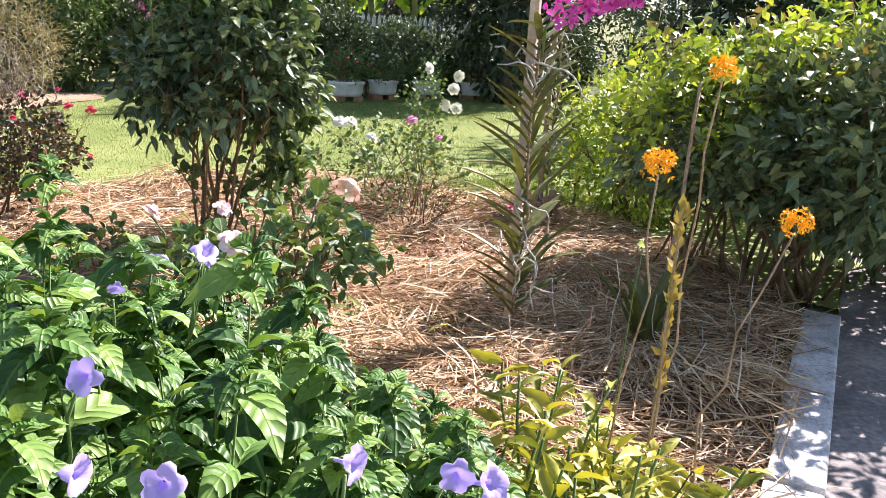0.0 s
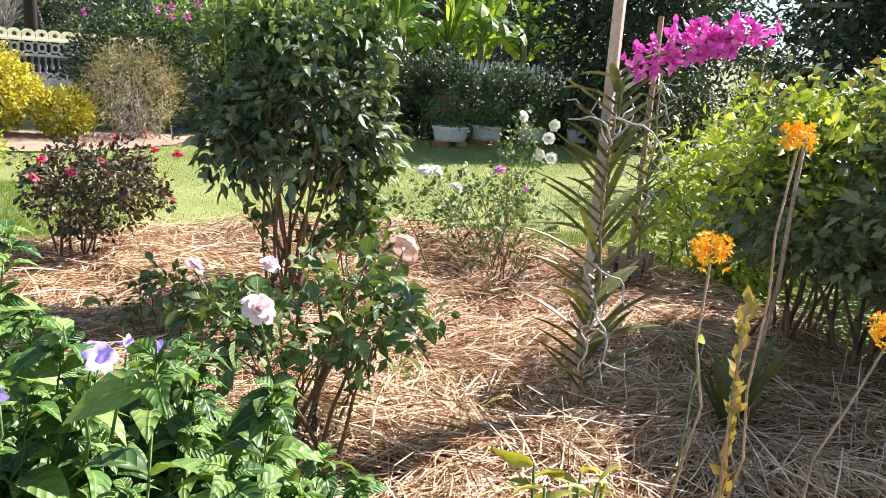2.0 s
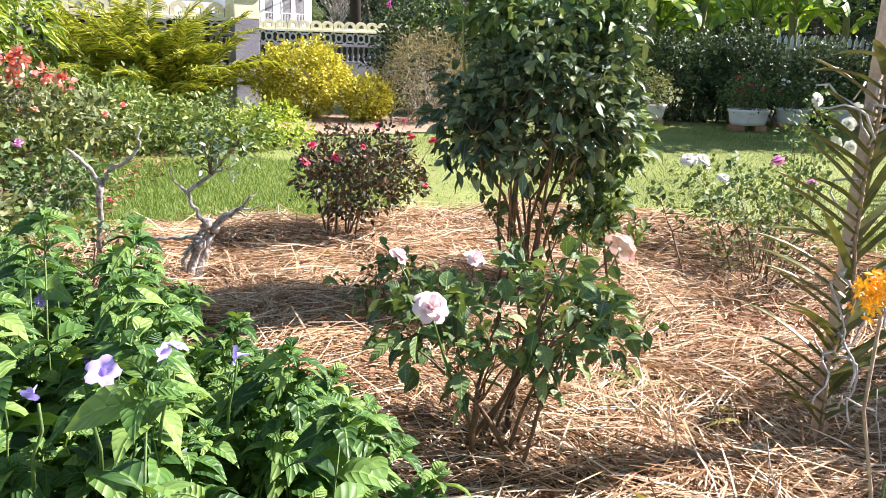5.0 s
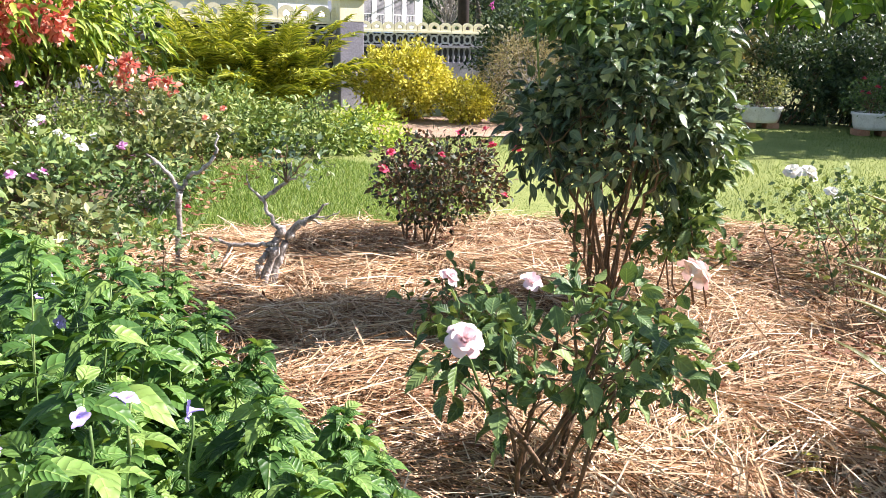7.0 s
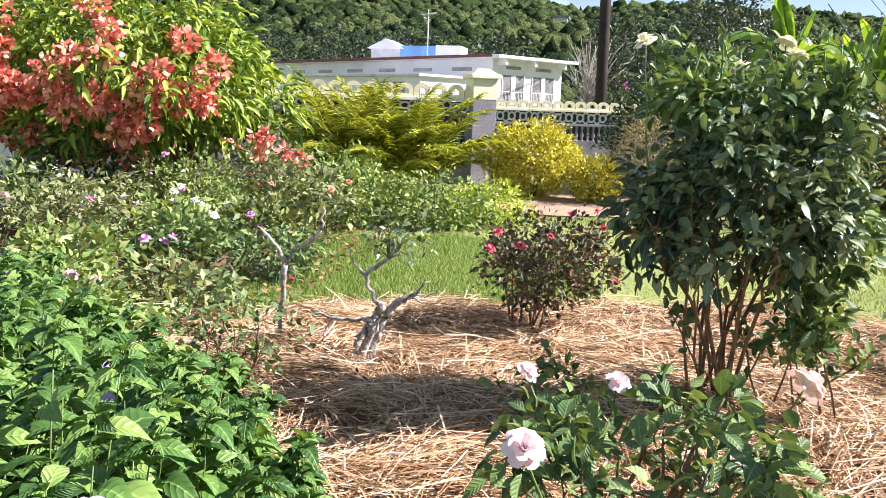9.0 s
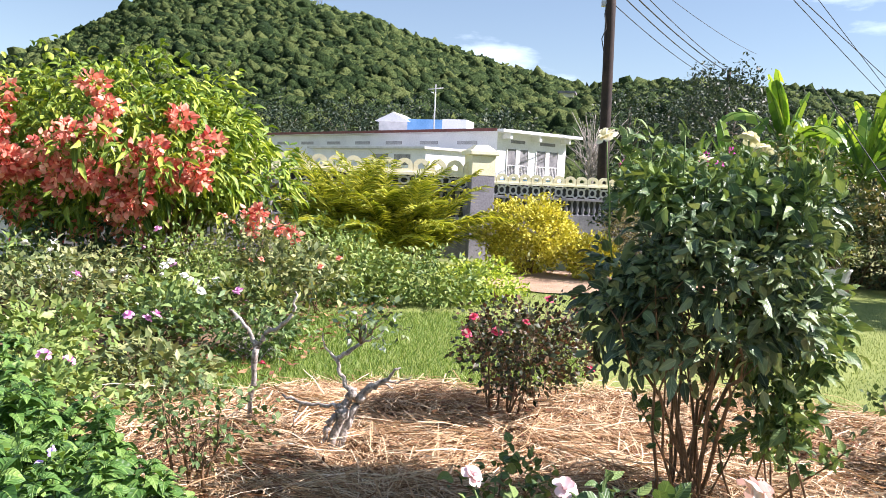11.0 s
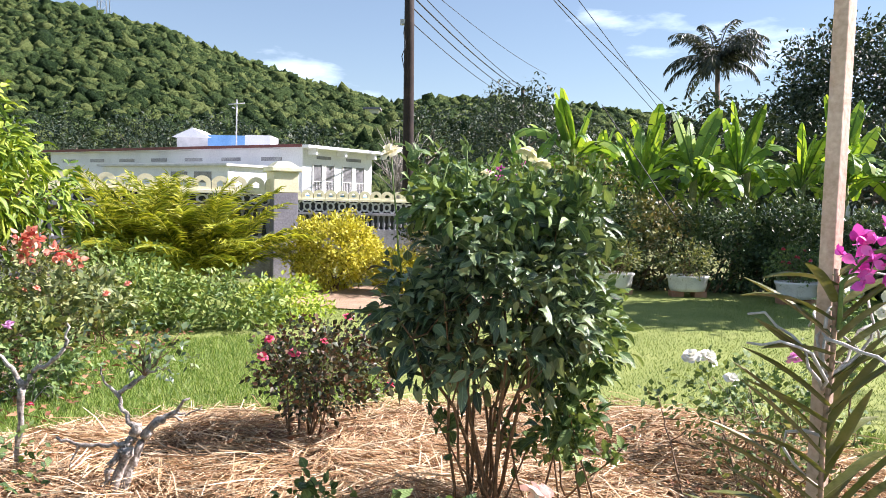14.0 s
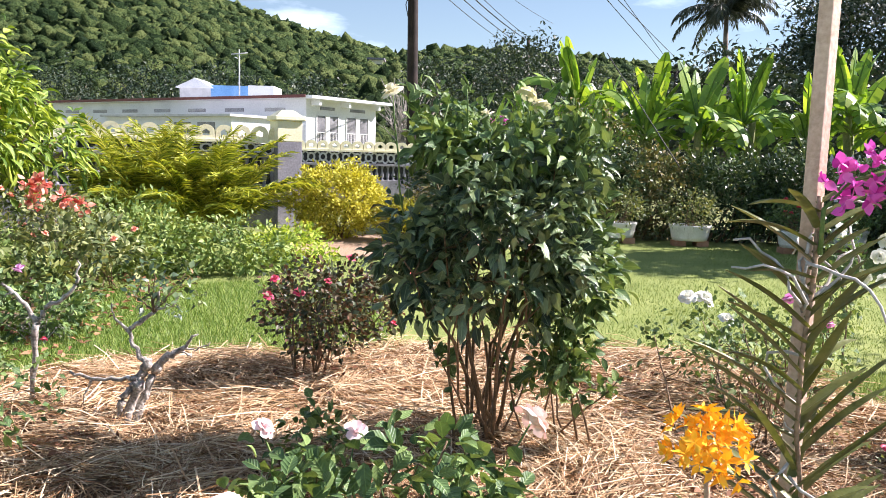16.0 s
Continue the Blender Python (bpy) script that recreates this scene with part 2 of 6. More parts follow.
M_ground = surface("earth", (0.10, 0.13, 0.04), (0.17, 0.19, 0.07), (0.26, 0.24, 0.12), 0.4, 20, 0.95, 0.6, 0.2)
M_pave = surface("old_concrete", (0.11, 0.10, 0.10), (0.22, 0.20, 0.19), (0.38, 0.35, 0.32), 3.0, 40, 0.9, 0.7, 0.3)
M_kerb = surface("whitewashed_kerb", (0.20, 0.19, 0.19), (0.55, 0.54, 0.53), (0.76, 0.75, 0.74), 8.0, 70, 0.8, 0.5, 0.3)
M_sand = surface("dry_earth", (0.24, 0.16, 0.105), (0.36, 0.25, 0.17), (0.47, 0.35, 0.25), 2.0, 40, 0.95, 0.6, 0.2)
M_wall_white = surface("house_paint", (0.60, 0.61, 0.65), (0.72, 0.73, 0.77), (0.80, 0.81, 0.84), 0.7, 12, 0.8, 0.15, 0.3)
M_wall_cream = surface("cream_paint", (0.70, 0.62, 0.40), (0.84, 0.78, 0.54), (0.88, 0.85, 0.66), 2.5, 30, 0.75, 0.25, 0.3)
M_fence_grey = surface("fence_grey", (0.15, 0.145, 0.165), (0.24, 0.235, 0.26), (0.34, 0.33, 0.36), 2.0, 30, 0.85, 0.3, 0.3)
M_fence_white = surface("fence_white", (0.40, 0.40, 0.42), (0.55, 0.55, 0.56), (0.66, 0.65, 0.65), 2.5, 40, 0.8, 0.3, 0.3)
# near black, for the shade that shows through the wall's openings
M_gap_shade = surface("gap_shade", (0.03, 0.03, 0.035), (0.06, 0.06, 0.065), (0.10, 0.10, 0.10), 3, 30, 0.8, 0.3)
M_roof_red = surface("roof_edge", (0.10, 0.03, 0.03), (0.16, 0.05, 0.045), (0.22, 0.08, 0.06), 2, 20, 0.6, 0.2)
M_blue = surface("blue_paint", (0.10, 0.26, 0.52), (0.16, 0.36, 0.66), (0.26, 0.46, 0.74), 1.2, 15, 0.6, 0.15)
M_window = surface("window_dark", (0.10, 0.10, 0.11), (0.17, 0.17, 0.18), (0.26, 0.26, 0.27), 2, 20, 0.25, 0.05, 0.6)
M_grille = surface("grille_white", (0.55, 0.55, 0.55), (0.68, 0.68, 0.68), (0.76, 0.76, 0.76), 4, 40, 0.6, 0.1)
M_pole = surface("pole_timber", (0.014, 0.01, 0.009), (0.028, 0.019, 0.016), (0.055, 0.038, 0.03), 3, 40, 0.85, 0.5)
M_wire = surface("wire", (0.02, 0.02, 0.02), (0.035, 0.035, 0.035), (0.05, 0.05, 0.05), 5, 50, 0.6, 0.1)
M_metal = surface("dull_steel", (0.35, 0.36, 0.38), (0.48, 0.49, 0.50), (0.6, 0.6, 0.6), 5, 50, 0.5, 0.1, metal=0.6)
M_picket = surface("picket_paint", (0.55, 0.58, 0.62), (0.72, 0.74, 0.76), (0.80, 0.82, 0.83), 4, 50, 0.7, 0.2)
M_tub = surface("white_tub", (0.55, 0.53, 0.50), (0.76, 0.75, 0.72), (0.84, 0.83, 0.81), 5, 50, 0.6, 0.3)
M_block = surface("block_red", (0.25, 0.12, 0.07), (0.38, 0.20, 0.12), (0.5, 0.30, 0.2), 6, 60, 0.9, 0.5)
M_trunk = surface("palm_trunk", (0.10, 0.08, 0.065), (0.19, 0.16, 0.13), (0.30, 0.26, 0.21), 4, 40, 0.9, 0.6)
M_banana_stem = surface("banana_stem", (0.10, 0.12, 0.04), (0.2, 0.22, 0.08), (0.32, 0.30, 0.14), 4, 40, 0.6, 0.3)

# ---- mesh tools ----


def mesh_from(name, verts, faces, material, smooth=True, outline=None):
    """A mesh from arrays: verts (n, 3); faces a list of index tuples, or an (m, 3) array."""
    me = bpy.data.meshes.new(name)
    v = np.ascontiguousarray(verts, dtype=np.float32)
    if isinstance(faces, np.ndarray):
        m = len(faces)
        me.vertices.add(len(v))
        me.vertices.foreach_set("co", v.ravel())
        me.loops.add(m * 3)
        me.loops.foreach_set("vertex_index", np.ascontiguousarray(faces, dtype=np.int32).ravel())
        me.polygons.add(m)
        me.polygons.foreach_set("loop_start", np.arange(0, m * 3, 3, dtype=np.int32))
        me.update(calc_edges=True)
    else:
        me.from_pydata(v.tolist(), [], faces)
    if smooth:
        me.polygons.foreach_set("use_smooth", np.ones(len(me.polygons), dtype=bool))
    me.materials.append(material)
    if outline is not None:
        # each leaf's own length and breadth, for its veins
        flat_uv = np.tile(outline[0][:, :2] + np.array([0.0, 1.0]), (len(v) // len(outline[0]), 1))
        me.attributes.new("leaf_uv", "FLOAT2", "POINT").data.foreach_set("vector", flat_uv.astype(np.float32).ravel())
    return me


def put(name, me, parent=None, label=""):
    ob = new(name, me)
    if parent is not None:
        ob.parent = parent
    return tagged(ob, label)


def part(name, bm, material, parent, label="", smooth=False):
    me = bpy.data.meshes.new(name)
    bm.to_mesh(me)
    bm.free()
    me.materials.append(material)
    if smooth:
        me.polygons.foreach_set("use_smooth", np.ones(len(me.polygons), dtype=bool))
    return put(name, me, parent, label)


def thing(name, label, category, at=(0, 0, 0), group="", kind=""):
    ob = new(name)
    ob.empty_display_size = 0.1
    ob.location = at
    return tagged(ob, label, category, group, kind)


def box_bm(bm, x0, y0, z0, x1, y1, z1, bevel=0.0):
    r = bmesh.ops.create_cube(bm, size=1.0, matrix=Matrix.Translation(((x0 + x1) / 2, (y0 + y1) / 2, (z0 + z1) / 2)) @ Matrix.Diagonal((x1 - x0, y1 - y0, z1 - z0, 1)))
    if bevel > 0:
        ed = list({e for v in r["verts"] for e in v.link_edges})
        bmesh.ops.bevel(bm, geom=ed, offset=bevel, segments=2, affect="EDGES", profile=0.6)
    return bm


def boxm(x0, y0, z0, x1, y1, z1, bevel=0.0):
    return box_bm(bmesh.new(), x0, y0, z0, x1, y1, z1, bevel)


def unit(a):
    return a / np.maximum(np.linalg.norm(a, axis=-1, keepdims=True), 1e-9)


def tubes(paths, sides=6):
    """Tapered tubes: paths is a list of (points (k, 3), radii (k,)). Returns verts and triangle array."""
    V, F, o = [], [], 0
    ang = np.linspace(0, 2 * np.pi, sides, endpoint=False)
    for pts, rad in paths:
        pts, rad = np.asarray(pts, float), np.asarray(rad, float)
        k = len(pts)
        tan = unit(np.gradient(pts, axis=0))
        ref = np.where(np.abs(tan[:, 2:3]) > 0.9, np.array([[1.0, 0, 0]]), np.array([[0, 0, 1.0]]))
        s = unit(np.cross(tan, ref))
        u = np.cross(s, tan)
        ring = pts[:, None] + rad[:, None, None] * (np.cos(ang)[None, :, None] * s[:, None] + np.sin(ang)[None, :, None] * u[:, None])
        V.append(ring.reshape(-1, 3))
        i = np.arange(k - 1)[:, None] * sides + np.arange(sides)[None]
        j = np.arange(k - 1)[:, None] * sides + (np.arange(sides) + 1)[None] % sides
        q = np.stack([i, j, j + sides, i + sides], -1).reshape(-1, 4) + o
        F += [q[:, [0, 1, 2]], q[:, [0, 2, 3]]]
        # caps
        V.append(pts[[0, -1]])
        c0, c1 = o + k * sides, o + k * sides + 1
        a = np.arange(sides)
        b = (a + 1) % sides
        F.append(np.stack([np.full(sides, c0), b + o, a + o], -1))
        F.append(np.stack([np.full(sides, c1), a + o + (k - 1) * sides, b + o + (k - 1) * sides], -1))
        o += k * sides + 2
    return np.concatenate(V), np.concatenate(F)


def wander(a, b, k=6, amp=0.05, rng=RNG):
    """A crooked line from a to b."""
    a, b = np.asarray(a, float), np.asarray(b, float)
    t = np.linspace(0, 1, k)[:, None]
    off = rng.normal(0, amp, (k, 3)) * np.sin(np.pi * t)
    return a + (b - a) * t + off


# leaf outlines: (along, across, rise) and triangles
LEAF4 = (np.array([(0, 0, 0), (0.45, -0.5, 0.06), (0.45, 0, 0), (0.45, 0.5, 0.06), (1, 0, -0.12)]), np.array([(0, 1, 2), (0, 2, 3), (1, 4, 2), (2, 4, 3)]))
_r = [(0.16, 0.29, 0.01), (0.42, 0.5, 0.03), (0.74, 0.33, -0.01)]
_v = [(0, 0, 0)]
for _u, _w, _z in _r:
    _v += [(_u, -_w, _z + 0.05), (_u, 0, _z - 0.03), (_u, _w, _z + 0.05)]
_v.append((1, 0, -0.16))
_f = [(0, 1, 2), (0, 2, 3)]
for _k in (1, 4):
    _f += [(_k, _k + 3, _k + 4), (_k, _k + 4, _k + 1), (_k + 1, _k + 4, _k + 5), (_k + 1, _k + 5, _k + 2)]
_f += [(7, 10, 8), (8, 10, 9)]
LEAF12 = (np.array(_v, float), np.array(_f))
_v, _f = [(0, 0, 0)], []
for _u, _w, _z in ((0.12, 0.24, 0.0), (0.32, 0.47, 0.035), (0.55, 0.5, 0.03), (0.78, 0.32, -0.03)):
    _v += [(_u + 0.03, -_w, _z + 0.05), (_u, -_w * 0.5, _z + 0.055), (_u - 0.02, 0, _z - 0.02), (_u, _w * 0.5, _z + 0.055), (_u + 0.03, _w, _z + 0.05)]
_v.append((1, 0, -0.2))
_f += [(0, 1, 2), (0, 2, 3), (0, 3, 4), (0, 4, 5)]
for _k in (1, 6, 11):
    for _j in range(4):
        _f += [(_k + _j, _k + _j + 5, _k + _j + 6), (_k + _j, _k + _j + 6, _k + _j + 1)]
_f += [(16, 21, 17), (17, 21, 18), (18, 21, 19), (19, 21, 20)]
LEAF_BROAD = (np.array(_v, float), np.array(_f))
BLADE = (np.array([(0, -0.5, 0), (0, 0.5, 0), (0.5, -0.4, 0.1), (0.5, 0.4, 0.1), (1, 0, -0.1)]), np.array([(0, 1, 2), (1, 3, 2), (2, 3, 4)]))
STRAW = (np.array([(0, -0.5, 0), (0, 0.5, 0), (0.5, -0.5, 0.05), (0.5, 0.5, 0.05), (1, -0.4, 0.0), (1, 0.4, 0.0)]), np.array([(0, 1, 2), (1, 3, 2), (2, 3, 4), (3, 5, 4)]))


def leaf_batch(pos, way, length, width, outline=LEAF4, rng=RNG, flat=0.6, droop=0.0):
    """Leaves at pos pointing along way; flat: how strongly their faces turn up."""
    n = len(pos)
    way = unit(np.asarray(way, float))
    up = np.array([0, 0, 1.0])[None] * flat + rng.normal(0, 1 - flat * 0.6, (n, 3)) * 0.6
    side = unit(np.cross(way, up))
    nrm = np.cross(side, way)
    T, F = outline
    L = np.broadcast_to(length, (n,))[:, None, None]
    W = np.broadcast_to(width, (n,))[:, None, None]
    v = pos[:, None] + way[:, None] * L * T[None, :, 0:1] + side[:, None] * W * T[None, :, 1:2] + nrm[:, None] * L * T[None, :, 2:3]
    if droop:
        v[..., 2] -= (droop * L * T[None, :, 0:1] ** 2)[..., 0]
    f = F[None] + (np.arange(n) * len(T))[:, None, None]
    return v.reshape(-1, 3), f.reshape(-1, 3)


def crown_points(n, rng, low=0.35, power=0.5):
    """Points in a unit ball, denser towards its skin, on a lumpy outline."""
    d = unit(rng.normal(0, 1, (n, 3)))
    lump = 1 + 0.16 * np.sin(3.1 * d[:, 0] + 1.7) * np.cos(2.7 * d[:, 1] + 0.4) + 0.12 * np.sin(5.3 * d[:, 2] + 4 * d[:, 0]) + rng.normal(0, 0.07, n)
    r = (low + (1 - low) * rng.random(n) ** power) * lump
    return d * r[:, None]


def clump_leaves(centres, outward, per, spread, L, W, outline, rng, flat=0.6, droop=0.0, out=0.7, jitter=0.8):
    n = len(centres) * per
    c = np.repeat(centres, per, 0)
    o = np.repeat(unit(outward), per, 0)
    dirs = unit(o * out + rng.normal(0, jitter, (n, 3)))
    pos = c + rng.normal(0, spread, (n, 3)) * 0.6 + dirs * spread * 0.5
    ln = L * rng.uniform(0.6, 1.25, n)
    return leaf_batch(pos, dirs, ln, ln * W / L * rng.uniform(0.8, 1.2, n), outline, rng, flat, droop)


def shrub(name, label, category, base, centre, radii, clumps, per, spread, L, W, leaf_mat, stem_mat, stems=8, stem_r=0.012, outline=LEAF4,
          seed=1, low=0.35, flat=0.6, droop=0.1, group="", base_spread=0.05, floor=0.03, sink=0.4, twigs=True):
    """A bush: crooked tapering stems from the ground to clumps of leaves in an uneven crown. base, centre: world places."""
    rng = np.random.default_rng(seed)
    ob = thing(name, label, category, base, group)
    b = np.asarray(base, float)
    rel = np.asarray(centre, float) - b
    c = crown_points(clumps, rng, low) * np.asarray(radii) + rel
    c[:, 2] = np.maximum(c[:, 2], floor)
    outward = c - (rel - np.array([0, 0, sink * radii[2]]))
    v, f = clump_leaves(c, outward, per, spread, L, W, outline, rng, flat, droop)
    v[:, 2] = np.maximum(v[:, 2], 0.012)
    put("foliage", mesh_from("foliage", v, f, leaf_mat, outline=outline), ob)
    ends = c[rng.permutation(clumps)[:stems]]
    for k, e in enumerate(ends):
        s = np.array([*rng.normal(0, base_spread, 2), -0.02])
        mid = s + (e - s) * 0.5 + np.array([0, 0, 0.12 * rel[2]]) + rng.normal(0, 0.03, 3) * rel[2]
        p = np.concatenate([wander(s, mid, 4, 0.012 * rel[2], rng), wander(mid, e, 5, 0.02 * rel[2], rng)[1:]])
        paths = [(p, np.linspace(stem_r * rng.uniform(0.7, 1.2), stem_r * 0.3, len(p)))]
        if twigs:
            for q in range(3):
                a = p[rng.integers(3, len(p) - 1)]
                near = c[np.argsort(np.linalg.norm(c - a, axis=1))[rng.integers(1, min(8, clumps))]]
                paths.append((wander(a, near, 4, 0.015, rng), np.linspace(stem_r * 0.45, stem_r * 0.15, 4)))
        sv, sf = tubes(paths, 5)
        put("stem", mesh_from("stem", sv, sf, stem_mat), ob)
    return ob


def add_foliage(ob, centre, radii, clumps, per, spread, L, W, mat, seed, outline=LEAF4, low=0.2, floor=0.03, flat=0.55, droop=0.2, label=""):
    """A further lobe of leaves on a bush, in world places."""
    rng = np.random.default_rng(seed)
    rel = np.asarray(centre, float) - np.asarray(ob.location)
    c = crown_points(clumps, rng, low) * np.asarray(radii) + rel
    c[:, 2] = np.maximum(c[:, 2], floor)
    v, f = clump_leaves(c, c - rel + np.array([0, 0, 0.4 * radii[2]]), per, spread, L, W, outline, rng, flat, droop)
    v[:, 2] = np.maximum(v[:, 2], 0.012)
    return put("foliage", mesh_from("foliage", v, f, mat, outline=outline), ob, label)


def petals(n_rings, size, rng, cup=0.6):
    """Rings of cupped petals about the z axis, opening outwards."""
    P, D, U = [], [], []
    V, F, o = [], [], 0
    for ring in range(n_rings):
        k = 5 + ring
        open_ = (ring + 0.6) / n_rings
        for i in range(k):
            a = 2 * np.pi * (i + 0.5 * (ring % 2)) / k + rng.normal(0, 0.12)
            w = size * (0.34 + 0.24 * open_)
            h = size * (0.62 + 0.1 * ring / n_rings)
            g = []
            for u in (0, 0.4, 0.75, 1.0):
                for s in (-1, 0, 1):
                    wid = w * (0.35 + 0.75 * math.sin(math.pi * min(u, 0.85) * 0.6)) * (0.75 if u == 1.0 else 1)
                    tilt = open_ * 1.4 * (0.5 + 0.7 * u)
                    rr = size * 0.06 + h * u * math.sin(tilt) + (0.05 * size if s == 0 else 0) - (0.06 * size * abs(s) * cup)
                    zz = h * u * math.cos(tilt) - (0.07 * size if (u == 1.0 and open_ > 0.5) else 0) + rng.normal(0, 0.015) * size
                    x, y = rr, s * wid * 0.5
                    g.append((x * math.cos(a) - y * math.sin(a), x * math.sin(a) + y * math.cos(a), zz))
            V += g
            for r_ in range(3):
                for s_ in range(2):
                    q = o + r_ * 3 + s_
                    F.append((q, q + 1, q + 4))
                    F.append((q, q + 4, q + 3))
            o += 12
    return np.array(V), np.array(F)


def flower(parent, at, size, mat, rings=3, tilt=(0.2, -0.5), name="flower", label="", seed=0):
    """A many-petalled bloom at a world place, tipped over a little."""
    rng = np.random.default_rng(seed + int(abs(at[0] * 97 + at[1] * 31 + at[2] * 13)))
    v, f = petals(rings, size, rng)
    ob = put(name, mesh_from(name, v, f, mat), parent, label)
    ob.matrix_local = Matrix.Translation(Vector(at) - Vector(parent.location)) @ Euler((-tilt[1], tilt[0], rng.uniform(0, 6))).to_matrix().to_4x4()
    return ob


def blossom_ball(parent, at, radius, n, size, mat, name="flower_head", seed=0, squash=1.0, label="", outline=LEAF12, width=0.6):
    """A head of many small petals or bracts."""
    rng = np.random.default_rng(seed)
    d = unit(rng.normal(0, 1, (n, 3)))
    pos = d * radius * rng.uniform(0.4, 1.0, (n, 1)) * np.array([1, 1, squash])
    v, f = leaf_batch(pos, unit(d + rng.normal(0, 0.5, (n, 3))), size * rng.uniform(0.7, 1.2, n), size * width, outline, rng, 0.2)
    v += np.asarray(at) - np.asarray(parent.location)
    return put(name, mesh_from(name, v, f, mat), parent, label)


def stalk(parent, pts, r0, r1, mat, name="stem", sides=6, k=None, label=""):
    pts = np.asarray(pts, float) - np.asarray(parent.location)
    v, f = tubes([(pts, np.linspace(r0, r1, len(pts)))], sides)
    return put(name, mesh_from(name, v, f, mat), parent, label)

# ---- ground ----


def inside(px, py, poly):
    c = np.zeros(len(px), bool)
    j = len(poly) - 1
    for i in range(len(poly)):
        (xi, yi), (xj, yj) = poly[i], poly[j]
        c ^= ((yi > py) != (yj > py)) & (px < (xj - xi) * (py - yi) / (yj - yi + 1e-12) + xi)
        j = i
    return c


BED = [(-0.9, 0.2), (-0.9, 4.3), (-0.2, 5.15), (0.3, 5.5), (0.9, 5.75), (1.6, 5.85), (2.9, 6.2), (3.9, 6.25), (4.7, 5.75), (5.05, 5.0), (5.4, 4.3), (5.6, 3.2), (4.95, 1.98), (4.0, 1.42), (3.37, 1.08), (1.75, 0.22)]


def bed_height(x, y):
    return np.maximum(0.022, 0.042 + 0.034 * np.sin(2.3 * x + 1.1) * np.cos(2.9 * y + 0.3) + 0.024 * np.sin(6.1 * x + 2 * y) * np.sin(5.3 * y) + 0.012 * np.sin(13 * x - 7 * y))


def sheet(name, poly, z, material, label, category, step=0.12, height=None, kind="structure"):
    """A patch of ground cut to an outline, on a fine grid, its rim drawn in unevenly."""
    p = np.array(poly)
    x0, y0, x1, y1 = *p.min(0), *p.max(0)
    nx, ny = int((x1 - x0) / step) + 2, int((y1 - y0) / step) + 2
    X, Y = np.meshgrid(np.linspace(x0, x1, nx), np.linspace(y0, y1, ny))
    jx = X + 0.3 * step * np.sin(9 * Y + 3 * X)
    jy = Y + 0.3 * step * np.sin(8 * X - 4 * Y)
    Z = np.full(X.shape, z) if height is None else height(jx, jy)
    ins = inside(X.ravel(), Y.ravel(), poly).reshape(X.shape)
    quad = ins[:-1, :-1] & ins[1:, :-1] & ins[1:, 1:] & ins[:-1, 1:]
    i = np.arange(nx * ny).reshape(ny, nx)
    a, b, c, d = i[:-1, :-1][quad], i[:-1, 1:][quad], i[1:, 1:][quad], i[1:, :-1][quad]
    f = np.concatenate([np.stack([a, b, c], -1), np.stack([a, c, d], -1)])
    return tagged(put(name, mesh_from(name, np.stack([jx, jy, Z], -1).reshape(-1, 3), f, material)), label, category, "", kind)


g = bmesh.new()
bmesh.ops.create_circle(g, cap_ends=True, radius=1500, segments=64)
tagged(part("ground", g, M_ground, None), "dry grassy earth reaching out to the hills", "ground", kind="structure").location.z = -0.02
LAWN = [(-6, 2.2), (-6, 11.5), (-3, 14.2), (3, 14.6), (14, 14.6), (14, 2.0), (5.2, 2.0)]
sheet("lawn", LAWN, 0.0, M_lawn, "short green lawn beside the flower beds", "lawn", 0.2, lambda x, y: 0.004 + 0.01 * np.sin(0.9 * x) * np.cos(0.8 * y))
sheet("flower_bed", BED, 0.0, M_bed, "flower bed mulched with dry straw", "flower bed", 0.05, bed_height)
sheet("soil_bed", [(-4.6, 6.2), (-4.8, 9.6), (-2.6, 9.9), (-0.9, 8.9), (-0.4, 7.4), (-0.7, 6.2), (-1.5, 5.4), (-3.4, 5.2)], 0.022, M_soil, "bare brown soil bed under flowering plants", "flower bed", 0.12)
sheet("earth_patch", [(0.3, 11.4), (0.1, 13.9), (2.0, 14.2), (4.4, 14.1), (4.2, 13.1), (2.9, 11.7), (1.6, 11.1)], 0.017, M_sand, "patch of pale dry earth beside the shrubs", "bare ground", 0.12)
KD = np.array([1.35, 0.73]) / math.hypot(1.35, 0.73)
KN = np.array([KD[1], -KD[0]])
K0 = np.array([3.335, 1.10])


def along_kerb(s, w):
    return K0 + KD * s + KN * w


S, W = np.meshgrid(np.linspace(-5, 5, 120), np.linspace(0.16, 5.2, 60))
P = K0 + S[..., None] * KD + W[..., None] * KN
Z = 0.008 + 0.004 * np.sin(11 * S) * np.sin(9 * W)
i = np.arange(S.size).reshape(S.shape)
a, b, c, d = i[:-1, :-1].ravel(), i[:-1, 1:].ravel(), i[1:, 1:].ravel(), i[1:, :-1].ravel()
tagged(put("pavement", mesh_from("pavement", np.concatenate([P, Z[..., None]], -1).reshape(-1, 3), np.concatenate([np.stack([a, c, b], -1), np.stack([a, d, c], -1)]), M_pave)), "worn concrete path littered with grit", "path", kind="structure")
kerb = thing("kerb", "whitewashed concrete kerb along the flower bed", "kerb", (K0[0], K0[1], 0), kind="structure")
for k in range(-5, 3):
    bm = boxm(k * 0.62 + 0.006, -0.165, -0.02, k * 0.62 + 0.612, 0.005 * (k % 2), 0.085 - 0.006 * (k % 3), 0.012)
    ob = part("kerb_stone", bm, M_kerb, kerb)
    ob.matrix_local = Matrix.Rotation(math.atan2(KD[1], KD[0]), 4, "Z")

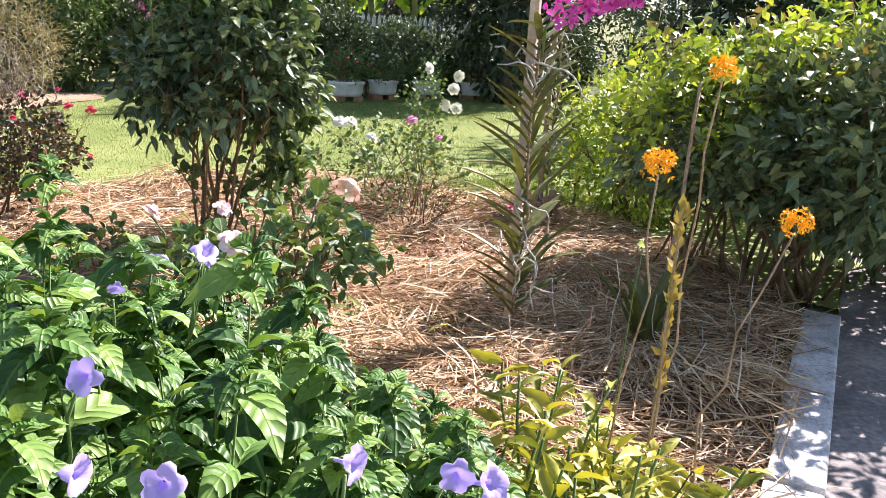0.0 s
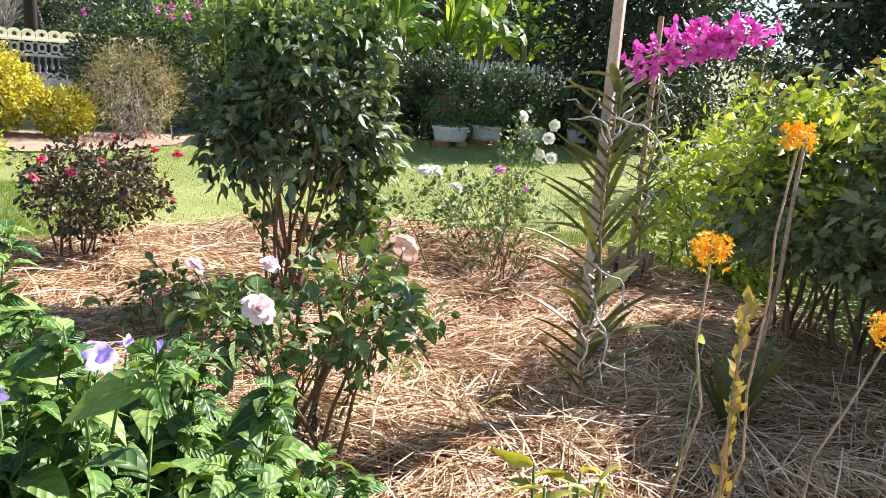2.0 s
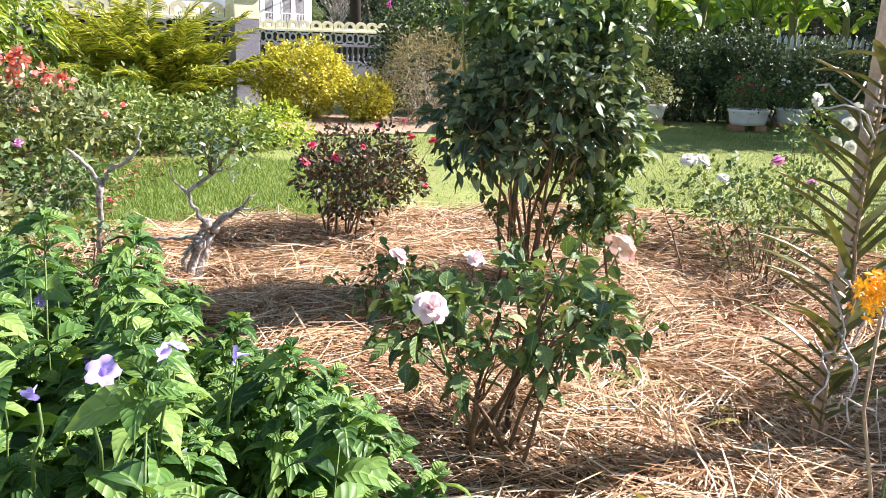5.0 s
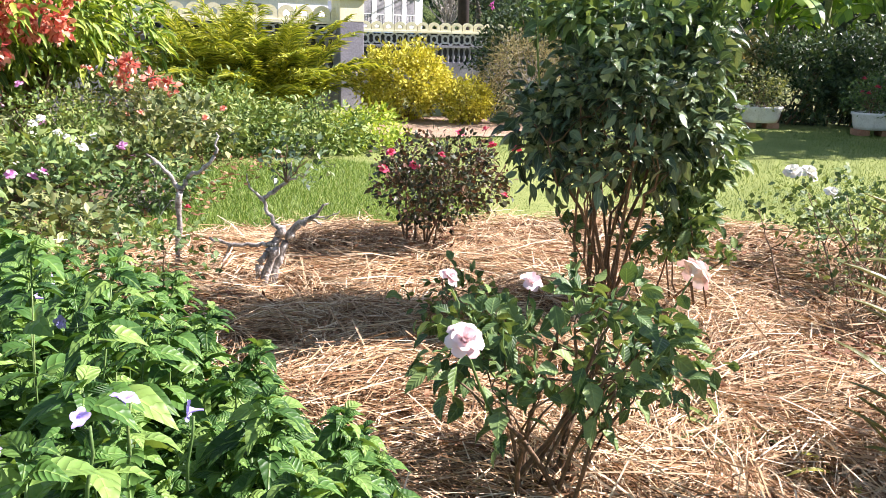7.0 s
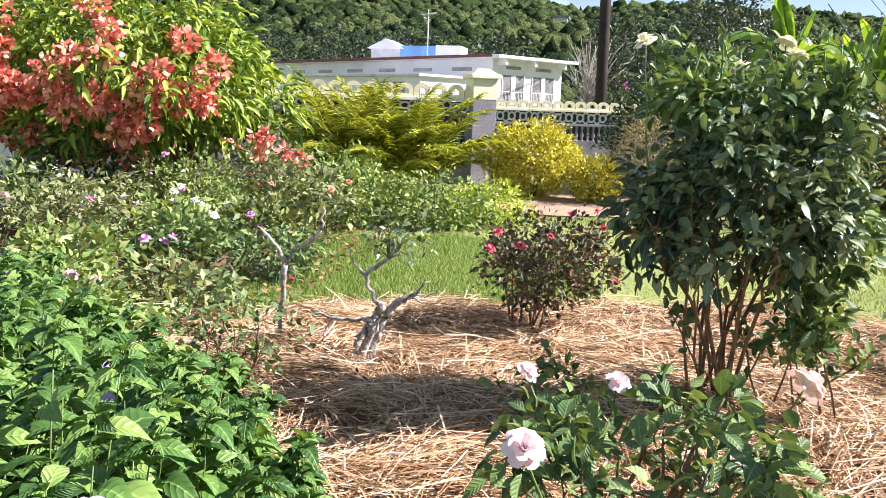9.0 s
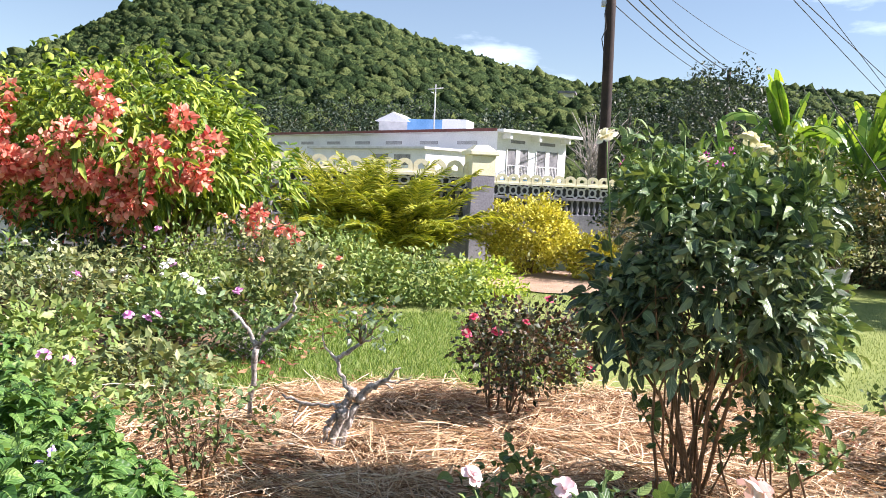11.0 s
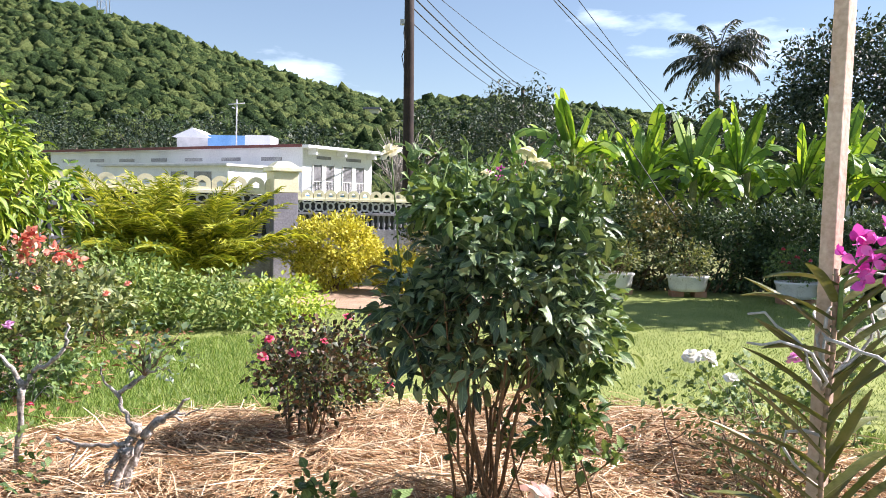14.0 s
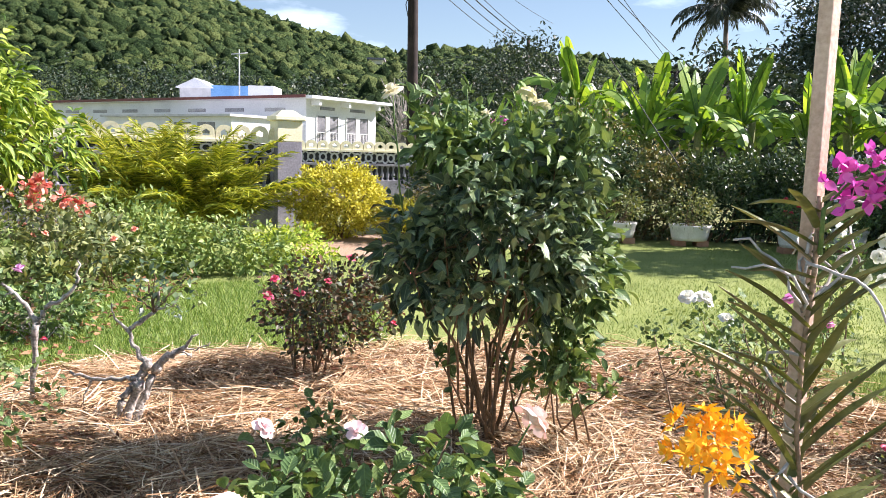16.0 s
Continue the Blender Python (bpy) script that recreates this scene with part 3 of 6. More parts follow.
# ---- roses of the straw bed ----
rose_big = shrub("rose_bush", "tall dark-leaved rose bush with cream blooms on top", "rose bush", (2.74, 4.22, 0), (2.82, 4.02, 1.10), (0.47, 0.42, 0.40), 200, 13, 0.055, 0.072, 0.038, M_rose_leaf, M_stem, 14, 0.0105, LEAF12, 11, 0.3, 0.5, 0.28, base_spread=0.09, floor=0.62)
for k, (p, h) in enumerate([((2.32, 3.75, 1.67), 0.5), ((2.9, 4.1, 1.70), 0.35), ((3.17, 4.1, 1.58), 0.3), ((2.72, 4.0, 1.60), 0.3), ((2.99, 4.3, 1.66), 0.3)]):
    stalk(rose_big, wander((p[0] + 0.05, p[1] + 0.1, p[2] - h), p, 5, 0.01), 0.005, 0.003, M_green_stem, "flower_stalk")
    flower(rose_big, p, 0.066 if k != 3 else 0.052, M_cream_petal, 3, label="cream rose bloom")
rng = np.random.default_rng(40)
LV, LF, o = [], [], 0
for k in range(34):
    low = k >= 24
    a = np.array([2.76 + rng.uniform(-0.45, 0.5), 4.2 + rng.uniform(-0.35, 0.3), 1.36]) if not low else np.array([2.9 + rng.uniform(-0.2, 0.35), 4.2 + rng.uniform(-0.2, 0.1), 0.1])
    e = a + (np.array([rng.normal(0, 0.07), rng.normal(0, 0.06), rng.uniform(0.12, 0.36)]) if not low else np.array([rng.normal(0.05, 0.14), rng.normal(0, 0.1), rng.uniform(0.3, 0.55)]))
    v, f = tubes([(wander(a, e, 5, 0.012, rng) - np.array(rose_big.location), np.linspace(0.006, 0.003, 5))], 5)
    put("shoot", mesh_from("shoot", v, f, M_green_stem if not low else M_stem), rose_big)
    c = a + (e - a) * rng.uniform(0.2 if not low else 0.5, 1.0, (5, 1)) - np.array(rose_big.location)
    v, f = clump_leaves(c, np.tile([0, 0, 1.0], (5, 1)), 6, 0.035, 0.06, 0.036, LEAF12, rng)
    LV.append(v), LF.append(f + o)
    o += len(v)
put("foliage", mesh_from("foliage", np.concatenate(LV), np.concatenate(LF), M_rose_leaf_mid, outline=LEAF12), rose_big, "lighter young rose leaves")

for k, (c, r, n) in enumerate([((3.16, 4.2, 0.92), (0.26, 0.28, 0.26), 50), ((2.48, 4.1, 0.98), (0.24, 0.28, 0.24), 46), ((2.74, 4.1, 1.45), (0.40, 0.34, 0.16), 46), ((3.06, 4.2, 1.36), (0.28, 0.28, 0.20), 40), ((3.08, 4.12, 0.55), (0.20, 0.15, 0.18), 15)]):
    add_foliage(rose_big, c, r, int(n * 1.4), 10, 0.055, 0.074, 0.041, M_rose_leaf if k % 2 else M_rose_leaf_mid, 400 + k, LEAF12, flat=0.5, droop=0.28)

rose_pink = shrub("rose_bush", "leafy rose bush carrying pale pink blooms", "rose bush", (2.32, 2.42, 0), (2.42, 2.50, 0.50), (0.42, 0.40, 0.18), 66, 8, 0.045, 0.068, 0.040, M_rose_leaf_mid, M_stem, 13, 0.009, LEAF12, 12, 0.3, 0.6, 0.15, base_spread=0.06, floor=0.33)
flower(rose_pink, (2.079, 2.076, 0.665), 0.066, M_pink_petal, 3, (-0.3, -0.7), label="pale pink open rose")
flower(rose_pink, (2.286, 2.747, 0.61), 0.055, M_pink_petal, 2, (0.1, -0.6), label="half-open pink rose bud")
flower(rose_pink, (2.801, 2.755, 0.65), 0.085, M_peach_petal, 3, (0.4, -0.9), label="peach pink drooping rose")
flower(rose_pink, (2.02, 2.70, 0.63), 0.05, M_pink_petal, 3, (-0.1, -0.7), label="pale pink rose")
for p in [(2.079, 2.076, 0.66), (2.286, 2.747, 0.605), (2.801, 2.755, 0.645), (2.02, 2.70, 0.62)]:
    stalk(rose_pink, wander((2.32 + (p[0] - 2.32) * 0.6, 2.42 + (p[1] - 2.42) * 0.6, 0.36), p, 5, 0.01), 0.005, 0.003, M_green_stem, "flower_stalk")

add_foliage(rose_pink, (2.12, 2.5, 0.5), (0.22, 0.22, 0.12), 15, 7, 0.045, 0.066, 0.04, M_rose_leaf_mid, 430, LEAF12)
rose_red = shrub("rose_bush", "low rose bush with dark purplish leaves and red blooms", "rose bush", (1.79, 5.2, 0), (1.88, 5.2, 0.50), (0.47, 0.42, 0.27), 330, 10, 0.04, 0.042, 0.025, M_rose_leaf_red, M_stem, 11, 0.009, LEAF4, 13, 0.25, 0.5, 0.1, base_spread=0.045, floor=0.27)
for k, p in enumerate([(1.9, 5.02, 0.68), (1.6, 5.0, 0.69), (1.74, 4.98, 0.62), (2.16, 5.1, 0.83), (2.2, 5.05, 0.74), (1.55, 5.05, 0.58), (2.28, 4.95, 0.46), (2.0, 5.3, 0.78), (2.35, 5.2, 0.70)]):
    stalk(rose_red, wander((1.85 + (p[0] - 1.85) * 0.5, 5.13, 0.35), p, 4, 0.01), 0.004, 0.002, M_stem, "flower_stalk")
    flower(rose_red, p, 0.038 + 0.006 * (k % 3), M_red_petal, 2, label="small red rose")

rose_white = shrub("rose_bush", "sparse rose bush with white and lilac blooms", "rose bush", (4.25, 4.75, 0), (4.35, 4.95, 0.36), (0.62, 0.6, 0.27), 165, 8, 0.05, 0.046, 0.03, M_rose_leaf_mid, M_stem, 18, 0.008, LEAF4, 14, 0.2, 0.5, 0.1, base_spread=0.2, floor=0.06)
for p, m, s in [((4.131, 5.2, 0.60), M_white_petal, 0.06), ((4.02, 5.15, 0.62), M_white_petal, 0.05), ((4.2, 5.0, 0.52), M_white_petal, 0.045), ((4.62, 5.12, 0.62), M_lilac_petal, 0.05), ((4.8, 5.0, 0.5), M_lilac_petal, 0.035)]:
    flower(rose_white, p, s * 1.5, m, 3, label="white rose bloom" if m is M_white_petal else "lilac rose bloom")
tall_rose = shrub("rose_bush", "thin upright rose stems with drooping white blooms", "rose bush", (5.4, 6.1, 0), (5.4, 6.15, 0.62), (0.26, 0.24, 0.42), 60, 8, 0.05, 0.05, 0.03, M_rose_leaf_mid, M_stem, 7, 0.007, LEAF4, 15, 0.2, 0.5, 0.1, floor=0.1)
for p in [(5.3, 5.95, 0.98), (5.62, 6.0, 0.8), (5.5, 5.95, 0.66), (5.7, 6.05, 0.62), (5.6, 5.9, 0.92)]:
    flower(tall_rose, p, 0.075, M_white_petal, 3, (0.2, -1.4), label="faded white hanging rose")
shrub("rose_bush", "pruned twiggy rose bush with few leaves", "rose bush", (4.1, 4.18, 0), (4.12, 4.2, 0.30), (0.34, 0.3, 0.22), 34, 5, 0.04, 0.035, 0.022, M_rose_leaf_pale, M_stem, 16, 0.006, LEAF4, 16, 0.3, 0.5, 0.1, base_spread=0.05, floor=0.08)
shrub("rose_bush", "thin rose bush with reddish new leaves", "rose bush", (0.62, 3.62, 0), (0.55, 3.75, 0.36), (0.42, 0.38, 0.2), 75, 7, 0.045, 0.042, 0.027, M_rose_leaf_mid, M_stem, 10, 0.009, LEAF4, 17, 0.2, 0.5, 0.1, base_spread=0.06, floor=0.08)
shrub("rose_bush", "young rose bush with thin reddish stems", "rose bush", (2.05, 3.65, 0), (2.05, 3.62, 0.26), (0.24, 0.2, 0.14), 26, 7, 0.04, 0.05, 0.032, M_rose_leaf_mid, M_stem, 6, 0.006, LEAF12, 18, 0.2, 0.5, 0.1, floor=0.08)

red_one = shrub("rose_bush", "small straggling rose with one red bloom", "rose bush", (4.4, 3.6, 0), (4.4, 3.6, 0.2), (0.16, 0.14, 0.1), 10, 5, 0.04, 0.036, 0.022, M_rose_leaf_pale, M_stem, 4, 0.004, LEAF4, 19, 0.2, 0.5, 0.1, floor=0.08)
flower(red_one, (4.36, 3.58, 0.29), 0.036, M_red_petal, 2, label="small red rose")

# gnarled old rose stump and bleached dead stems
stump = thing("rose_stump", "gnarled grey old rose stump with one leafy twig", "tree stump", (0.97, 4.41, 0))


def limb(parent, pts, radii, mat=None, name="limb"):
    p = np.asarray(pts, float)
    t = np.linspace(0, 1, len(p))
    tt = np.linspace(0, 1, len(p) * 4)
    q = np.stack([np.interp(tt, t, p[:, i]) for i in range(3)], -1)
    q += np.random.default_rng(len(p) * 7 + int(p[0, 0] * 100)).normal(0, 0.0042, q.shape)
    r = np.interp(tt, t, radii) * np.random.default_rng(5).uniform(0.80, 1.2, len(tt))
    v, f = tubes([(q - np.array(parent.location), r)], 8)
    return put(name, mesh_from(name, v, f, mat or M_deadwood), parent)


limb(stump, [(0.95, 4.40, -0.03), (0.98, 4.40, 0.10), (1.03, 4.43, 0.24), (1.07, 4.44, 0.36)], [0.032, 0.025, 0.029, 0.021], name="trunk")
limb(stump, [(1.00, 4.42, -0.03), (1.03, 4.46, 0.14), (1.09, 4.48, 0.30), (1.16, 4.47, 0.37), (1.25, 4.45, 0.42), (1.32, 4.42, 0.50)], [0.030, 0.024, 0.025, 0.017, 0.011, 0.005])
limb(stump, [(1.06, 4.44, 0.34), (1.0, 4.45, 0.42), (0.96, 4.46, 0.50), (1.03, 4.46, 0.55), (1.10, 4.46, 0.60), (1.13, 4.46, 0.72)], [0.015, 0.012, 0.012, 0.011, 0.009, 0.005])
limb(stump, [(1.05, 4.42, 0.26), (0.93, 4.44, 0.25), (0.78, 4.46, 0.24), (0.66, 4.48, 0.27)], [0.016, 0.012, 0.010, 0.006])
limb(stump, [(1.16, 4.47, 0.37), (1.22, 4.5, 0.39), (1.27, 4.5, 0.36)], [0.012, 0.008, 0.004])
limb(stump, [(0.90, 4.37, -0.03), (0.93, 4.37, 0.06), (0.96, 4.39, 0.17), (1.02, 4.42, 0.27)], [0.024, 0.017, 0.019, 0.017])
limb(stump, [(0.96, 4.46, 0.50), (0.90, 4.46, 0.56), (0.88, 4.46, 0.64)], [0.010, 0.006, 0.003])
limb(stump, [(1.25, 4.45, 0.42), (1.31, 4.46, 0.41), (1.38, 4.45, 0.44)], [0.008, 0.005, 0.003])
limb(stump, [(0.78, 4.46, 0.24), (0.74, 4.46, 0.17), (0.72, 4.46, 0.10)], [0.008, 0.005, 0.003])
limb(stump, [(1.10, 4.46, 0.60), (1.19, 4.46, 0.64), (1.24, 4.46, 0.71)], [0.007, 0.005, 0.002])
rng = np.random.default_rng(21)
v, f = clump_leaves(rng.normal(0, 1, (26, 3)) * np.array([0.13, 0.09, 0.08]) + np.array([0.14, 0.06, 0.73]), rng.normal(0, 1, (26, 3)), 7, 0.035, 0.042, 0.026, LEAF4, rng)
put("foliage", mesh_from("foliage", v, f, M_rose_leaf), stump)
for k in range(6):
    limb(stump, [(1.1, 4.46, 0.6), (1.1 + rng.normal(0, 0.09), 4.46 + rng.normal(0, 0.05), 0.75 + rng.normal(0, 0.05))], [0.005, 0.002], M_stem, "twig")
dead = thing("dead_rose_stem", "bleached forked dead rose stem beside a thin bush", "dead stem", (0.50, 4.38, 0))
limb(dead, [(0.49, 4.38, -0.03), (0.51, 4.38, 0.16), (0.53, 4.37, 0.34), (0.555, 4.36, 0.56)], [0.016, 0.014, 0.016, 0.015], name="trunk")
limb(dead, [(0.555, 4.36, 0.55), (0.50, 4.36, 0.64), (0.42, 4.36, 0.72), (0.39, 4.36, 0.74)], [0.014, 0.012, 0.009, 0.005])
limb(dead, [(0.555, 4.36, 0.55), (0.60, 4.37, 0.63), (0.70, 4.38, 0.68), (0.75, 4.38, 0.76), (0.76, 4.38, 0.86)], [0.014, 0.013, 0.011, 0.008, 0.004])
limb(dead, [(0.44, 4.36, 0.70), (0.40, 4.36, 0.68)], [0.008, 0.003])
flower(dead, (0.60, 4.33, 0.47), 0.028, M_red_petal, 2, label="single crimson rose")

# ---- foreground violets ----
VIO = [(1.55, 0.88, 0.96, 0.34), (1.35, 1.35, 1.0, 0.42), (1.74, 1.28, 0.86, 0.33), (1.25, 1.85, 0.84, 0.42), (0.85, 1.5, 0.92, 0.48), (0.75, 2.15, 0.84, 0.46), (1.62, 1.76, 0.66, 0.32),
       (0.25, 2.0, 0.90, 0.5), (0.35, 2.7, 0.74, 0.46), (-0.25, 2.6, 0.86, 0.5), (-0.35, 3.25, 0.76, 0.42), (0.95, 2.52, 0.54, 0.30), (1.95, 0.85, 0.66, 0.27), (1.15, 0.85, 0.95, 0.36), (1.98, 1.15, 0.60, 0.26), (-0.9, 3.0, 0.85, 0.5)]
for i, (x, y, top, r) in enumerate(VIO):
    rng = np.random.default_rng(100 + i)
    ob = thing("violet_bush", "lush green bush with mauve trumpet flowers", "flowering bush", (x, y, 0), "violet bushes along the bed")
    n = int(74 * (r / 0.42) ** 2)
    ang, rad = rng.uniform(0, 2 * np.pi, n), r * np.sqrt(rng.random(n))
    tips = np.stack([rad * np.cos(ang), rad * np.sin(ang), top * (1 - 0.30 * (rad / r) ** 3) * rng.uniform(0.70, 1.06, n)], -1)
    LP, LD, LL = [], [], []
    for tp in tips:
        b = np.array([tp[0] * 0.45, tp[1] * 0.45, -0.02])
        p = wander(b, tp, 6, 0.012, rng)
        sv, sf = tubes([(p, np.linspace(0.003, 0.0014, 6))], 4)
        put("stem", mesh_from("stem", sv, sf, M_green_stem), ob)
        turn = rng.uniform(0, np.pi)
        for node in range(9):
            t = 1.0 - node * 0.055 - 0.006 * node * node
            at = b + (tp - b) * t
            if at[2] < 0.06:
                continue
            turn += np.pi / 2 + rng.normal(0, 0.2)
            size = (0.045, 0.065, 0.085, 0.10, 0.112, 0.115, 0.11, 0.10, 0.09, 0.08)[node] * rng.uniform(0.8, 1.15)
            for s in (0, np.pi):
                d = np.array([math.cos(turn + s), math.sin(turn + s), (1.3, 0.9, 0.6, 0.4, 0.25, 0.15, 0.05, 0.0, -0.1, -0.2)[node] + rng.normal(0, 0.15)])
                LP.append(at), LD.append(d), LL.append(size)
        for q in range(9):
            qa = q * 2.4 + turn
            LP.append(tp - np.array([0, 0, 0.004 * q])), LD.append(np.array([math.cos(qa), math.sin(qa), 1.0 - 0.09 * q])), LL.append((0.03 + 0.005 * q) * rng.uniform(0.8, 1.2))
    LL = np.array(LL)
    v, f = leaf_batch(np.array(LP), np.array(LD), LL * 1.14, LL * 0.58, LEAF_BROAD, rng, 0.85, 0.5)
    v[:, 2] = np.maximum(v[:, 2], 0.015)
    put("foliage", mesh_from("foliage", v, f, M_violet_leaf, outline=LEAF_BROAD), ob)


def trumpet(parent, at, size, aim, seed):
    """A five-lobed mauve trumpet flower."""
    rng = np.random.default_rng(seed)
    V, F = [], []
    n = 20
    for r_, z_, wav in ((0.05, -0.9, 0), (0.09, -0.45, 0), (0.2, -0.1, 0), (0.5, 0.06, 0.06), (0.62, 0.02, 0.22)):
        for i in range(n):
            a = 2 * np.pi * i / n
            rr = r_ + wav * abs(math.cos(2.5 * a)) - wav * 0.5
            V.append((size * rr * math.cos(a), size * rr * math.sin(a), size * (z_ + rng.normal(0, 0.02) + (0.14 * math.sin(2 * a + seed) - 0.1 * abs(math.cos(2.5 * a)) if wav > 0.1 else 0.0))))
    for k in range(4):
        for i in range(n):
            a, b = k * n + i, k * n + (i + 1) % n
            F += [(a, b, b + n), (a, b + n, a + n)]
    ob = put("flower", mesh_from("flower", np.array(V), np.array(F), M_violet_flower), parent, "mauve trumpet flower")
    ob.matrix_local = Matrix.Translation(Vector(at) - Vector(parent.location)) @ Vector(aim).to_track_quat("Z", "Y").to_matrix().to_4x4()


vio_things = [o for o in scene.objects if o.name.startswith("violet_bush")]
for k, p in enumerate([(1.622, 0.942, 0.985), (1.66, 1.05, 0.96), (1.52, 1.0, 0.93), (1.84, 1.58, 0.78), (1.73, 1.58, 0.8), (1.47, 0.99, 0.82), (1.43, 0.81, 0.78), (1.71, 0.68, 0.78), (1.80, 0.60, 0.78), (1.84, 0.58, 0.77), (1.52, 0.81, 0.74), (0.97, 2.27, 0.72), (1.18, 1.91, 0.74), (0.9, 2.3, 0.66), (1.44, 1.45, 0.78), (1.3, 0.85, 0.72)]):
    if 2 < k < 11:
        p = tuple(np.array([1.285, -0.067, 1.281]) * 0.22 + np.array(p) * 0.78)
    near = min(vio_things, key=lambda o: (o.location.x - p[0]) ** 2 + (o.location.y - p[1]) ** 2)
    rng = np.random.default_rng(k)
    trumpet(near, p, (0.029 if k == 0 or k > 2 else 0.02) * rng.uniform(0.75, 1.1), (rng.normal(0, 0.8) + 0.2, -0.7 + rng.normal(0, 0.5), 0.35 + rng.normal(0, 0.35)), k)
    stalk(near, wander((p[0] - 0.02, p[1] + 0.03, p[2] - 0.14), (p[0], p[1] + 0.02, p[2] - 0.02), 4, 0.006), 0.0025, 0.0018, M_green_stem, "flower_stalk")

# ---- orchids on stakes ----


def strap(parent, base, aim, length, width, bend, mat, seed=0, name="leaf", twist=0.0):
    """A long channelled strap leaf that arches over."""
    rng = np.random.default_rng(seed)
    aim = unit(np.asarray(aim, float))
    side = unit(np.cross(aim, [0, 0, 1.0]) + 1e-6)
    nrm = np.cross(side, aim)
    V, F = [], []
    k = 7
    p = np.asarray(base, float) - np.asarray(parent.location)
    d = aim.copy()
    for i in range(k):
        t = i / (k - 1)
        w = width * 0.5 * (0.75 + 0.25 * math.sin(math.pi * t)) * (1 - max(0, t - 0.78) * 3.6)
        V += [p - side * w + nrm * w * 0.5, p - nrm * w * 0.1, p + side * w + nrm * w * 0.5]
        d = unit(d + np.array([0, 0, -bend / k]) + rng.normal(0, 0.012, 3))
        nrm = np.cross(side, d)
        p = p + d * length / (k - 1)
    for i in range(k - 1):
        a = i * 3
        F += [(a, a + 1, a + 4), (a, a + 4, a + 3), (a + 1, a + 2, a + 5), (a + 1, a + 5, a + 4)]
    return put(name, mesh_from(name, np.array(V), np.array(F), mat), parent)


def stake(name, label, x, y, h, w, lean=(0, 0), mat=None, turn=35):
    ob = thing(name, label, "stake", (x, y, 0))
    bm = boxm(-w / 2, -w / 2, -0.1, w / 2, w / 2, h, 0.003)
    for v in bm.verts:
        v.co.x += lean[0] * v.co.z
        v.co.y += lean[1] * v.co.z
    part("post", bm, mat or M_timber, ob)
    ob.rotation_euler.z = radians(turn)
    for k, zt in enumerate((0.42, 0.78, 1.12)):
        c = np.array([lean[0] * zt, lean[1] * zt, zt])
        ang = np.linspace(0, 2 * np.pi, 13)
        ring = c + np.stack([w * 0.86 * np.cos(ang), w * 0.86 * np.sin(ang) - 0.012, 0.012 * np.sin(ang + k)], -1)
        v, f = tubes([(ring, np.full(13, 0.0022))], 5)
        put("tie", mesh_from("tie", v, f, M_root), ob, "thin pale cord tied round the stake")
    return ob


stake_a = stake("wooden_stake", "square sawn timber stake holding an orchid", 3.425, 2.42, 2.15, 0.037, (0.008, 0.0))
stake_b = stake("wooden_stake", "weathered timber stake holding an orchid", 5.15, 4.2, 1.75, 0.032, (0.03, 0.0), M_dry_wood)
basket = thing("orchid_basket", "brown slatted wooden orchid basket at a stake's foot", "basket", (5.02, 4.05, 0))
for k in range(9):
    a = 2 * math.pi * k / 9
    bm = boxm(-0.028, -0.008, 0.02, 0.028, 0.008, 0.25 + 0.012 * (k % 3), 0.003)
    part("slat", bm, M_dry_wood, basket).matrix_local = Matrix.Rotation(a, 4, "Z") @ Matrix.Translation((0, 0.115, 0)) @ Matrix.Rotation(radians(-6), 4, "X")
ang = np.linspace(0, 2 * np.pi, 19)
for z_, r_ in ((0.06, 0.112), (0.19, 0.126)):
    v, f = tubes([(np.stack([r_ * np.cos(ang), r_ * np.sin(ang), np.full(19, z_)], -1), np.full(19, 0.006))], 5)
    put("hoop", mesh_from("hoop", v, f, M_dry_wood), basket)
bm = bmesh.new()
bmesh.ops.create_cone(bm, cap_ends=True, segments=18, radius1=0.095, radius2=0.105, depth=0.17, matrix=Matrix.Translation((0, 0, 0.105)))
part("filling", bm, M_soil, basket, "dark fibrous bark filling")


def vanda(label, x, y, z0, z1, n, length, seed, side=-0.02):
    rng = np.random.default_rng(seed)
    ob = thing("vanda_orchid", label, "orchid", (x, y, 0))
    stem = wander((x, y, max(z0 - 0.3, 0.0)), (x + 0.02, y, z1), 8, 0.01, rng)
    stalk(ob, stem, 0.007, 0.006, M_dry_wood)
    for i in range(n):
        t = i / n
        z = z0 + (z1 - z0) * t
        s = 1 if i % 2 else -1
        a = (0.5 if s > 0 else np.pi + 0.25) + rng.normal(0, 0.35) - 0.3
        L = length * rng.uniform(0.75, 1.15) * (0.8 + 0.4 * math.sin(np.pi * min(1, t + 0.2)))
        strap(ob, (x + 0.02 * t, y, z), (math.cos(a), math.sin(a) * 0.9, 0.85 + rng.normal(0, 0.25)), L, 0.031, 0.42 + rng.normal(0, 0.25), M_vanda, seed * 50 + i)
    for i in range(18):
        z = rng.uniform(z0 - 0.1, z1)
        a = rng.uniform(0, 2 * np.pi)
        q = [np.array([x, y, z])]
        d = np.array([math.cos(a), math.sin(a), 0.5])
        for s in range(7):
            d = unit(d + rng.normal(0, 0.45, 3) + np.array([-d[0] * 0.12, -d[1] * 0.12, -0.2]))
            q.append(q[-1] + d * 0.042)
        stalk(ob, np.array(q), 0.0046, 0.003, M_root, "root", 6)
    return ob


